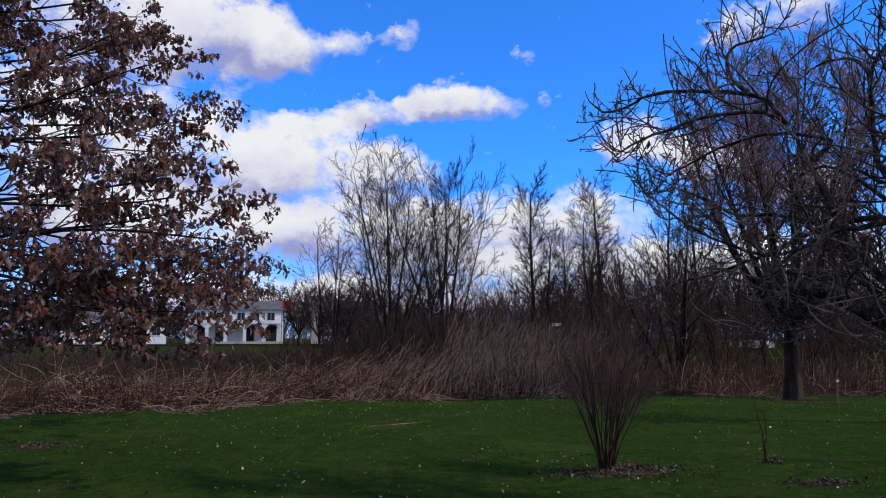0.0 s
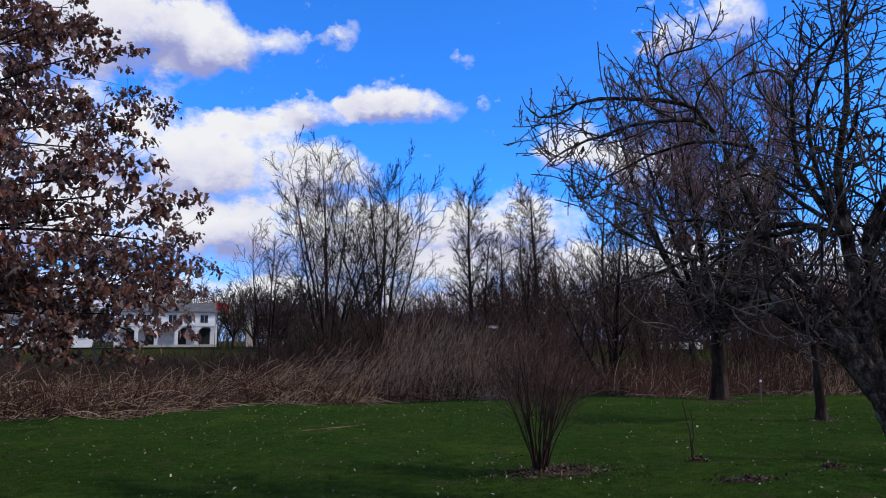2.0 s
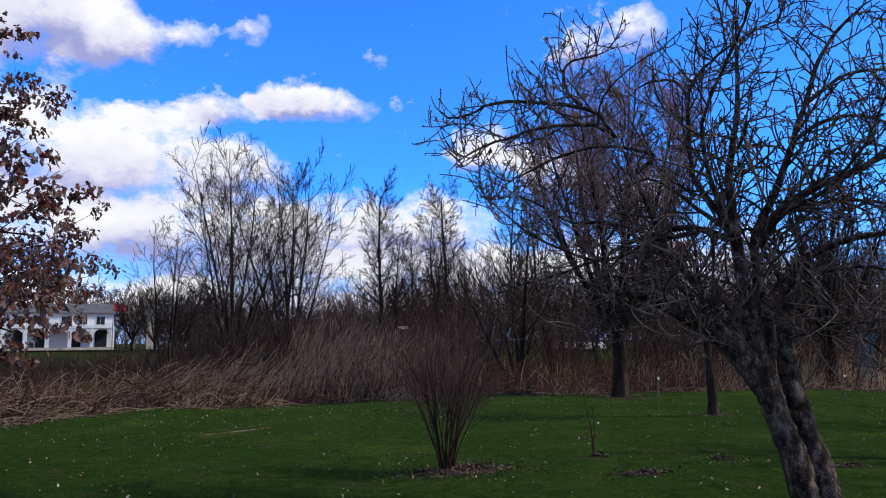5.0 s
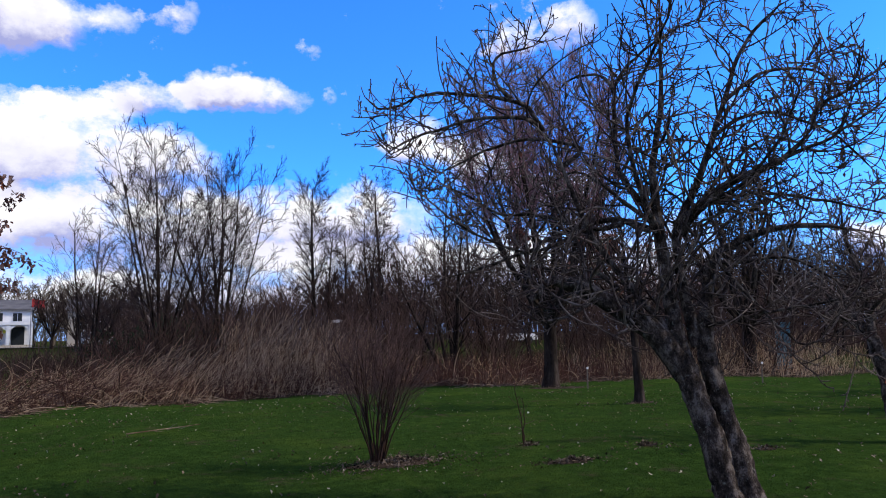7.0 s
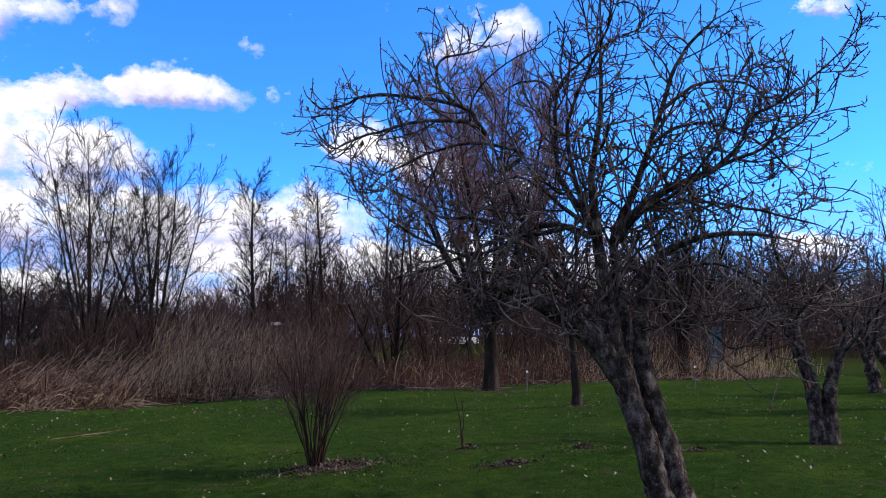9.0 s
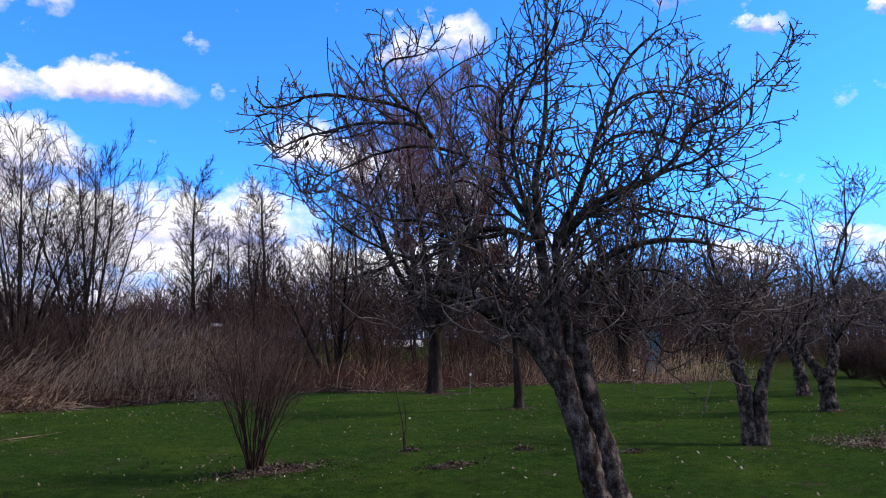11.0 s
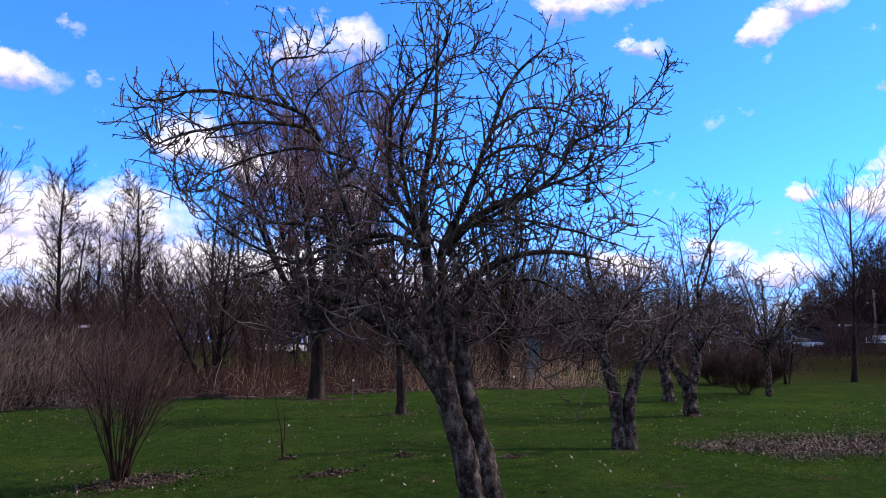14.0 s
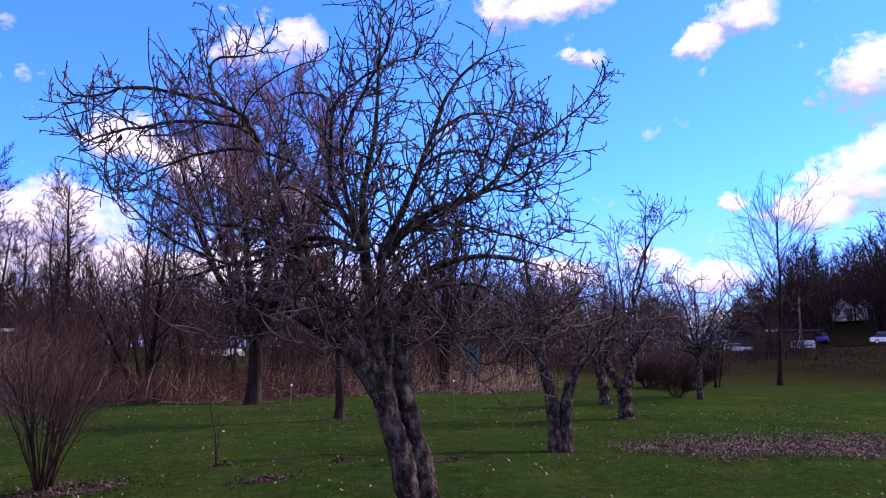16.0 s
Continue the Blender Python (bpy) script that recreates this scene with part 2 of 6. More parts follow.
M["bank_weed"] = rough_material("bank_weed", [(0.012, 0.009, 0.006), (0.032, 0.024, 0.015), (0.07, 0.052, 0.035)], 0.3, (1, 1, 1), 0.9, 0.0, 6, island=0.6)
M["soil"] = rough_material("soil", [(0.022, 0.016, 0.011), (0.065, 0.044, 0.032)], 4, (1, 1, 1), 0.95, 0.8, 40)
M["white_board"] = rough_material("white_board", [(0.5, 0.51, 0.53), (0.68, 0.68, 0.68)], 0.4, (1, 1, 6), 0.6, 0.2, 3)
M["beige_board"] = rough_material("beige_board", [(0.32, 0.28, 0.23), (0.44, 0.39, 0.33)], 0.4, (1, 1, 6), 0.7, 0.2, 3)
M["dark_board"] = rough_material("dark_board", [(0.035, 0.03, 0.03), (0.08, 0.07, 0.07)], 0.4, (1, 1, 6), 0.8, 0.2, 3)
M["shingle"] = rough_material("shingle", [(0.06, 0.06, 0.065), (0.14, 0.135, 0.14)], 0.8, (1, 1, 5), 0.9, 0.4, 5)
M["asphalt"] = rough_material("asphalt", [(0.035, 0.035, 0.037), (0.06, 0.06, 0.06)], 0.4, (1, 1, 1), 0.9, 0.3, 8)
M["brick"] = rough_material("brick", [(0.16, 0.06, 0.045), (0.28, 0.12, 0.09)], 1.0, (1, 1, 5), 0.9, 0.3, 6)


def plain_material(name, color, rough=0.5, metal=0.0, coat=0.0):
    mat = bpy.data.materials.new(name)
    mat.use_nodes = True
    nt = mat.node_tree
    b = nt.nodes["Principled BSDF"]
    b.inputs["Roughness"].default_value, b.inputs["Metallic"].default_value, b.inputs["Coat Weight"].default_value = rough, metal, coat
    n = nt.nodes.new("ShaderNodeTexNoise")
    n.inputs["Scale"].default_value, n.inputs["Detail"].default_value = 3.0, 4
    mx = nt.nodes.new("ShaderNodeMix")
    mx.data_type = "RGBA"
    nt.links.new(n.outputs["Fac"], mx.inputs["Factor"])
    mx.inputs["A"].default_value = (*[c * 0.82 for c in color], 1)
    mx.inputs["B"].default_value = (*[min(1, c * 1.15) for c in color], 1)
    nt.links.new(mx.outputs["Result"], b.inputs["Base Color"])
    return mat


M["pane"] = plain_material("pane", (0.02, 0.024, 0.03), 0.08)
M["silver_paint"] = plain_material("silver_paint", (0.5, 0.51, 0.53), 0.3, 0.4, 0.6)
M["white_paint"] = plain_material("white_paint", (0.78, 0.78, 0.78), 0.4, 0.0, 0.4)
M["blue_paint"] = plain_material("blue_paint", (0.03, 0.07, 0.36), 0.3, 0.1, 0.6)
M["red_paint"] = plain_material("red_paint", (0.5, 0.02, 0.025), 0.35, 0.0, 0.5)
M["rubber"] = plain_material("rubber", (0.02, 0.02, 0.02), 0.85)
M["chrome"] = plain_material("chrome", (0.6, 0.6, 0.62), 0.25, 1.0)
M["pole_wood"] = plain_material("pole_wood", (0.13, 0.105, 0.085), 0.9)
M["flag_cloth"] = plain_material("flag_cloth", (0.3, 0.018, 0.018), 0.8)
M["yellow"] = plain_material("yellow", (0.75, 0.66, 0.05), 0.6)
M["metal"] = plain_material("metal", (0.2, 0.2, 0.21), 0.5, 0.8)


def lawn_material():
    mat = bpy.data.materials.new("lawn")
    mat.use_nodes = True
    nt = mat.node_tree
    b = nt.nodes["Principled BSDF"]
    b.inputs["Roughness"].default_value, b.inputs["Specular IOR Level"].default_value = 0.9, 0.0
    pos = nt.nodes.new("ShaderNodeNewGeometry").outputs["Position"]

    def tex(s, d, r):
        n = nt.nodes.new("ShaderNodeTexNoise")
        n.inputs["Scale"].default_value, n.inputs["Detail"].default_value, n.inputs["Roughness"].default_value = s, d, r
        nt.links.new(pos, n.inputs["Vector"])
        return n.outputs["Fac"]

    def mixed(fac, a, c, lo, hi):
        r = nt.nodes.new("ShaderNodeMapRange")
        r.inputs["From Min"].default_value, r.inputs["From Max"].default_value = lo, hi
        nt.links.new(fac, r.inputs["Value"])
        m = nt.nodes.new("ShaderNodeMix")
        m.data_type = "RGBA"
        nt.links.new(r.outputs[0], m.inputs["Factor"])
        for key, v in (("A", a), ("B", c)):
            if isinstance(v, tuple):
                m.inputs[key].default_value = (*v, 1)
            else:
                nt.links.new(v, m.inputs[key])
        return m.outputs["Result"]

    blades, tufts, sweep_, thin, clumps = tex(120, 3, 0.7), tex(7, 5, 0.7), tex(0.5, 4, 0.6), tex(1.3, 6, 0.75), tex(3.2, 7, 0.8)
    c = mixed(blades, (0.013, 0.029, 0.0075), (0.030, 0.061, 0.0115), 0.3, 0.7)
    c = mixed(tufts, c, (0.039, 0.073, 0.0135), 0.45, 0.7)
    c = mixed(sweep_, c, (0.053, 0.083, 0.014), 0.5, 0.78)
    c = mixed(clumps, (0.010, 0.022, 0.005), c, 0.3, 0.5)
    c = mixed(thin, c, (0.06, 0.046, 0.029), 0.56, 0.72)
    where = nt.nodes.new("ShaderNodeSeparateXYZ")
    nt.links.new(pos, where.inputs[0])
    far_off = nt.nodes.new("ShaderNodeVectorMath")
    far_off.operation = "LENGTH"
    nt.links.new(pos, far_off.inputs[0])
    # darker with distance: shade under the far woods put into the colour
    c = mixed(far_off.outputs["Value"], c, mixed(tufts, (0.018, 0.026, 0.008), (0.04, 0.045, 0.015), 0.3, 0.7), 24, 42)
    # towards +x: bank's weedy browns, with cloud shade on the hill mixed in
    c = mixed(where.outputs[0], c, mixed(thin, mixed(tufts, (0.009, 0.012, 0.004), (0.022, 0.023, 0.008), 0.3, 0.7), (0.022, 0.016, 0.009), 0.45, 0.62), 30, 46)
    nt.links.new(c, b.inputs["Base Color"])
    bp = nt.nodes.new("ShaderNodeBump")
    bp.inputs["Strength"].default_value, bp.inputs["Distance"].default_value = 0.7, 0.03
    nt.links.new(blades, bp.inputs["Height"])
    nt.links.new(bp.outputs[0], b.inputs["Normal"])
    return mat


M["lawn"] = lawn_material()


# ---- mesh makers ----
def mesh_of(name, verts, faces, mat, smooth=True):
    """A mesh from an array of points and an array of faces with the same number of corners."""
    verts, faces = np.asarray(verts, dtype=np.float32), np.asarray(faces, dtype=np.int32)
    me = bpy.data.meshes.new(name)
    me.vertices.add(len(verts))
    me.vertices.foreach_set("co", verts.ravel())
    k = faces.shape[1]
    me.loops.add(faces.size)
    me.loops.foreach_set("vertex_index", faces.ravel())
    me.polygons.add(len(faces))
    me.polygons.foreach_set("loop_start", np.arange(0, faces.size, k, dtype=np.int32))
    me.update(calc_edges=True)
    me.validate()
    me.polygons.foreach_set("use_smooth", np.full(len(me.polygons), smooth))
    me.materials.append(mat)
    return me


def part(name, data, parent, label="", kind=""):
    ob = new(name, data)
    ob.parent = parent
    return tagged(ob, label=label, kind=kind)


def bm_mesh(name, bm, mat):
    me = bpy.data.meshes.new(name)
    bm.to_mesh(me)
    bm.free()
    me.materials.append(mat)
    return me


def box_bm(size, at=(0, 0, 0), bevel=0.0, bm=None):
    bm = bm or bmesh.new()
    made = bmesh.ops.create_cube(bm, size=1, matrix=Matrix.Translation(at) @ Matrix.Diagonal((*size, 1)))
    if bevel:
        edges = list({e for v in made["verts"] for e in v.link_edges})
        bmesh.ops.bevel(bm, geom=edges, offset=bevel, segments=2, affect="EDGES")
    return bm


def unit(v):
    return v / np.maximum(np.linalg.norm(v, axis=-1, keepdims=True), 1e-9)


def tubes(groups):
    """Swept stems. groups: (points N x P x 3, radii N x P, sides). Returns points and quads."""
    allv, allf, start = [], [], 0
    for pts, rad, sides in groups:
        n, p = pts.shape[:2]
        tan = np.empty_like(pts)
        tan[:, 1:-1] = pts[:, 2:] - pts[:, :-2]
        tan[:, 0], tan[:, -1] = pts[:, 1] - pts[:, 0], pts[:, -1] - pts[:, -2]
        tan = unit(tan)
        mean = unit(pts[:, -1] - pts[:, 0])
        ref = np.where(np.abs(mean[:, 2:3]) > 0.75, np.array([[1.0, 0, 0]]), np.array([[0, 0, 1.0]]))
        a = unit(np.cross(tan, ref[:, None, :]))
        b = np.cross(tan, a)
        th = np.linspace(0, 2 * np.pi, sides, endpoint=False)
        ring = pts[:, :, None, :] + rad[:, :, None, None] * (np.cos(th)[None, None, :, None] * a[:, :, None, :] + np.sin(th)[None, None, :, None] * b[:, :, None, :])
        idx = start + np.arange(n * p * sides).reshape(n, p, sides)
        nxt = np.roll(idx, -1, axis=2)
        quads = np.stack([idx[:, :-1], nxt[:, :-1], nxt[:, 1:], idx[:, 1:]], -1)
        allv.append(ring.reshape(-1, 3))
        allf.append(quads.reshape(-1, 4))
        start += n * p * sides
    return np.concatenate(allv), np.concatenate(allf)


def grow(rng, par, rad, count, span=(0.3, 1.0), angle=(35, 60), ratio=(0.4, 0.6), shrink=0.5, steps=5, wob=0.12, up=0.08, thin=0.6, tip=0.3, least=0.003, length=None, curl=0.0):
    """Side shoots: count on each parent stem, set round it, bending up (or down) as they go. Returns their points and radii."""
    n, p = par.shape[:2]
    t = span[0] + (span[1] - span[0]) * (np.arange(count)[None] + rng.random((n, count))) / count
    at = np.clip(t * (p - 1), 0, p - 1.001)
    i = at.astype(int)
    fr = (at - i)[..., None]
    rows = np.arange(n)[:, None]
    base = par[rows, i] * (1 - fr) + par[rows, i + 1] * fr
    tan = unit(par[rows, i + 1] - par[rows, i])
    r0 = (rad[rows, i] * (1 - fr[..., 0]) + rad[rows, i + 1] * fr[..., 0]) * thin
    plen = np.linalg.norm(np.diff(par, axis=1), axis=2).sum(1)[:, None]
    size = plen * rng.uniform(*ratio, (n, count)) * (1 - shrink * (t - span[0])) if length is None else rng.uniform(*length, (n, count)) * (1.1 - 0.62 * t)
    ref = np.where(np.abs(tan[..., 2:3]) > 0.8, np.array([1.0, 0, 0]), np.array([0, 0, 1.0]))
    a = unit(np.cross(tan, ref))
    b = np.cross(tan, a)
    phi = 2.4 * np.arange(count)[None] + rng.random((n, 1)) * 6.28 + rng.normal(0, 0.5, (n, count))
    al = np.radians(rng.uniform(*angle, (n, count)))[..., None]
    d = np.cos(al) * tan + np.sin(al) * (np.cos(phi)[..., None] * a + np.sin(phi)[..., None] * b)
    pts = np.empty((n, count, steps + 1, 3))
    pts[:, :, 0] = base
    arc = rng.normal(0, curl, d.shape) + np.array([0, 0, up])
    for s in range(steps):
        d = unit(d + rng.normal(0, wob, d.shape) + arc)
        pts[:, :, s + 1] = pts[:, :, s] + d * (size / steps)[..., None]
    rr = np.maximum(r0[..., None] * (1 - (1 - tip) * np.linspace(0, 1, steps + 1)), least)
    return pts.reshape(-1, steps + 1, 3), rr.reshape(-1, steps + 1)


def spline(points, n, rng=None, wob=0.0):
    """n + 1 points on a smooth line through the given ones."""
    p = np.array(points, dtype=float)
    p = np.vstack([2 * p[0] - p[1], p, 2 * p[-1] - p[-2]])
    s = np.linspace(0, len(points) - 1 - 1e-6, n + 1)
    i = s.astype(int)
    f = (s - i)[:, None]
    a, b, c, d = p[i], p[i + 1], p[i + 2], p[i + 3]
    out = 0.5 * (2 * b + (c - a) * f + (2 * a - 5 * b + 4 * c - d) * f ** 2 + (3 * b - a - 3 * c + d) * f ** 3)
    if rng is not None:
        out[1:-1] += rng.normal(0, wob, out[1:-1].shape)
    return out


def rough_stem(pts, rad, sides, rng, bumpy=0.12):
    """One thick stem with lumps and ridges along its bark."""
    v, f = tubes([(pts[None], np.asarray(rad)[None], sides)])
    v = v.reshape(len(pts), sides, 3)
    mid = pts[:, None, :]
    th = np.linspace(0, 2 * np.pi, sides, endpoint=False)
    k = rng.uniform(0, 6, 4)
    lump = 0.5 * np.sin(3 * th[None] + k[0] + np.arange(len(pts))[:, None] * 0.35) + 0.4 * np.sin(5 * th[None] + k[1] - np.arange(len(pts))[:, None] * 0.22) + rng.normal(0, 0.45, (len(pts), sides))
    v = mid + (v - mid) * (1 + bumpy * lump)[..., None]
    return v.reshape(-1, 3), f


def thing(name, label, category, at=(0, 0, 0), group="", turn=0.0):
    ob = new(name)
    ob.empty_display_size = 0.3
    ob.matrix_basis = pose(*at, 0, 0, turn)
    return tagged(ob, label=label, category=category, group=group)


def leaves(rng, at, size, droop=0.5, lobed=True, flat=False):
    """Curled leaves at the given points: points and quads of each leaf."""
    n = len(at)
    if lobed:
        shape = np.array([[0, 0, 0], [0.3, 0.28, 0.16], [0.2, 0.45, 0.02], [0.36, 0.64, 0.2], [0.02, 0.98, -0.22], [-0.34, 0.6, 0.18], [-0.2, 0.44, 0.02], [-0.28, 0.24, 0.16], [0, 0.5, -0.08]])
        quads = np.array([[0, 1, 2, 8], [2, 3, 4, 8], [4, 5, 6, 8], [6, 7, 0, 8]])
    else:
        shape = np.array([[0, 0, 0], [0.3, 0.5, 0.12], [0, 1, 0.02], [-0.3, 0.5, 0.12], [0, 0.5, -0.02]])
        quads = np.array([[0, 1, 2, 4], [4, 2, 3, 0]])
    s = rng.uniform(0.65, 1.25, (n, 1, 1)) * size
    pts = shape[None] * s
    pts[..., 2] += (rng.uniform(-2.2, 2.2, (n, 1)) * (pts[..., 0] ** 2) + rng.uniform(-0.9, 0.9, (n, 1)) * (pts[..., 1] ** 2)) / size
    if flat:
        ex = rng.uniform(-0.35, 0.35, (n, 2))
    else:
        ex = np.stack([rng.normal(-droop * 1.5, 0.6, n), rng.normal(0, 0.7, n)], 1)
    yaw = rng.uniform(0, 6.283, n)
    cx, sx, cy, sy, cz, sz = np.cos(ex[:, 0]), np.sin(ex[:, 0]), np.cos(ex[:, 1]), np.sin(ex[:, 1]), np.cos(yaw), np.sin(yaw)
    x, y, z = pts[..., 0], pts[..., 1], pts[..., 2]
    x, z = cy[:, None] * x + sy[:, None] * z, -sy[:, None] * x + cy[:, None] * z
    y, z = cx[:, None] * y - sx[:, None] * z, sx[:, None] * y + cx[:, None] * z
    x, y = cz[:, None] * x - sz[:, None] * y, sz[:, None] * x + cz[:, None] * y
    v = np.stack([x, y, z], -1) + np.asarray(at)[:, None, :]
    f = quads[None] + (np.arange(n) * len(shape))[:, None, None]
    return v.reshape(-1, 3), f.reshape(-1, 4)


# ---- ground ----
def smooth_step(x, a, b):
    t = np.clip((np.asarray(x, dtype=float) - a) / (b - a), 0, 1)
    return t * t * (3 - 2 * t)


def height(x, y):
    """The lie of the land: a flat lawn, a bank up to the road on one side, a wooded hill behind it."""
    x, y = np.asarray(x, dtype=float), np.asarray(y, dtype=float)
    d = np.hypot(x, y)
    az = np.degrees(np.arctan2(x, y))
    right = smooth_step(az, 46, 62)
    h = 0.9 * smooth_step(d, 45, 95) * (1 - right)
    grade = np.interp(az, [56, 60.5, 65, 70, 80], [0.2, 0.28, 0.95, 1.5, 2.0])
    hill_ = smooth_step(az, 58, 67)
    h = h + right * (0.5 * smooth_step(d, 38, 66) + 1.1 * grade * smooth_step(d, 62, 112)) + hill_ * (5.0 * smooth_step(d, 119, 156) + 16 * smooth_step(d, 165, 270))
    near = smooth_step(d, 5, 9) * (1 - smooth_step(d, 26, 34))
    return h + near * (0.05 * np.sin(x * 0.7 + 1) * np.sin(y * 0.55) + 0.02 * np.sin(x * 2.1) * np.cos(y * 1.7))


def noise_field(x, y):
    return np.sin(x * 0.9 + 0.6 * np.sin(y * 0.8)) * np.cos(y * 0.7 + 0.5 * np.sin(x * 0.6)) * 0.6


def make_ground():
    rings = np.concatenate([[0.0], np.geomspace(1.5, 60, 90), np.geomspace(62, 3000, 40)])
    th = np.linspace(0, 2 * np.pi, 361)[:-1]
    x, y = rings[:, None] * np.sin(th), rings[:, None] * np.cos(th)
    v = np.stack([x, y, height(x, y)], -1).reshape(-1, 3)
    idx = np.arange(len(rings) * 360).reshape(len(rings), 360)
    nx = np.roll(idx, -1, 1)
    f = np.stack([idx[:-1], idx[1:], nx[1:], nx[:-1]], -1).reshape(-1, 4)
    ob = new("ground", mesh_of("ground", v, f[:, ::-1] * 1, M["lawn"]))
    tagged(ob, "mown green lawn with thin, mossy and worn patches", "lawn", kind="structure")


make_ground()



# ---- fruit trees ----
def arched(items):
    """Limbs given as (first radius, last radius, first and last depth, points across and up) as full lines."""
    out = []
    for r0, r1, w0, w1, pts in items:
        n = len(pts) - 1
        out.append((r0, r1, [(u, w0 + (w1 - w0) * (i / n) ** 0.8, z) for i, (u, z) in enumerate(pts)]))
    return out


def fruit_tree(name, label, at, turn, trunks, limbs, seed, twig=(0.45, 1.0), dense=6.5, fine=4, group="old fruit trees on the lawn", shoots=1.0, spurs=4, stout=1.0, rise=0.06, within=None):
    """An old fruit tree. trunks and limbs: (first radius, last radius, points), all from the foot of the tree."""
    rng = np.random.default_rng(seed)
    root = thing(name, label, "tree", at, group, turn)
    for r0, r1, pts in trunks:
        n = 44
        line = spline(pts, n, rng, 0.005)
        s = np.linspace(0, 1, n + 1)
        rad = r0 + (r1 - r0) * s
        rad = rad * (1 + 0.22 * np.exp(-s * 16)) * (1 + 0.06 * np.sin(s * 17 + seed))
        v, f = rough_stem(line, rad, 30, rng, 0.08)
        part("trunk", mesh_of("trunk", v, f, M["apple_bark"]), root)
    firsts, ups = [], []
    for r0, r1, pts in limbs:
        size = np.linalg.norm(np.diff(np.array(pts), axis=0), axis=1).sum()
        n = max(10, int(size * 9))
        line = spline(pts, n, rng, 0.004)
        along_ = np.linspace(0, 1, n + 1)
        rad = r1 + (r0 - r1) * (1 - along_ ** (1.25 if r0 > 0.1 else 0.7 if r0 > 0.06 else 0.55))
        if r1 < 0.02:
            rad *= np.clip((1 - along_) / 0.2, 0.5, 1)
        v, f = rough_stem(line, rad, 10, rng, 0.07)
        part("limb", mesh_of("limb", v, f, M["apple_bark"]), root)
        k = max(3, int(size * dense))
        firsts.append(grow(rng, line[None], rad[None], k, (0.06, 1.0), (35, 80), steps=10, wob=0.035, up=rise, thin=0.5, tip=0.5, least=0.006 * stout, length=twig, curl=0.13))
        if shoots:
            ups.append(grow(rng, line[None], rad[None], max(2, int(size * dense * shoots * 0.45)), (0.25, 1.0), (38, 78), steps=8, wob=0.03, up=0.27, thin=0.35, tip=0.65, least=0.0056 * stout, length=(0.3, 0.8), curl=0.05))
    pa, ra = np.concatenate([a for a, _ in firsts]), np.minimum(np.concatenate([b for _, b in firsts]), 0.0125 * stout)
    if within:
        ok = within(pa[:, -1])
        pa, ra = pa[ok], ra[ok]
    pb, rb = grow(rng, pa, ra, fine, (0.2, 1.0), (32, 68), steps=7, wob=0.03, up=0.11, thin=0.72, tip=0.7, least=0.0052 * stout, length=(0.22, 0.7), curl=0.13)
    # fine twigs that hang from the inner branches
    ph, rh = grow(rng, pa, ra, 1, (0.3, 0.9), (50, 95), steps=7, wob=0.03, up=-0.07, thin=0.6, tip=0.6, least=0.0044 * stout, length=(0.25, 0.7), curl=0.12)
    pb, rb = np.concatenate([pb, ph]), np.concatenate([rb, rh])
    if within:
        ok = within(pb[:, -1])
        pb, rb = pb[ok], rb[ok]
    part("branchwork", mesh_of("branchwork", *tubes([(pa, ra, 5)]), M["apple_twig"]), root, kind="stuff")
    pc, rc = grow(rng, pa, ra, spurs, (0.15, 1.0), (45, 85), steps=2, wob=0.15, up=0.1, thin=0.6, tip=1.15, least=0.0055 * stout, length=(0.03, 0.09))
    pd, rd = grow(rng, pb, rb, spurs, (0.2, 1.0), (35, 70), steps=2, wob=0.12, up=0.15, thin=0.85, tip=1.15, least=0.005 * stout, length=(0.03, 0.1))
    part("crown", mesh_of("crown", *tubes([(pb, rb, 4), (pc, rc, 3), (pd, rd, 3)]), M["apple_twig"]), root, kind="stuff")
    if ups:
        ps, rs = np.concatenate([a for a, _ in ups]), np.minimum(np.concatenate([b for _, b in ups]), 0.008 * stout)
        if within:
            ok = within(ps[:, -1])
            ps, rs = ps[ok], rs[ok]
        pe, re_ = grow(rng, ps, rs, 7, (0.15, 1.0), (25, 50), steps=2, wob=0.1, up=0.1, thin=0.9, tip=1.3, least=0.0058 * stout, length=(0.015, 0.035))
        part("new_growth", mesh_of("new_growth", *tubes([(ps, rs, 5), (pe, re_, 4)]), M["shoot"]), root, "straight reddish new shoots with fat buds", kind="stuff")
    return root, pb


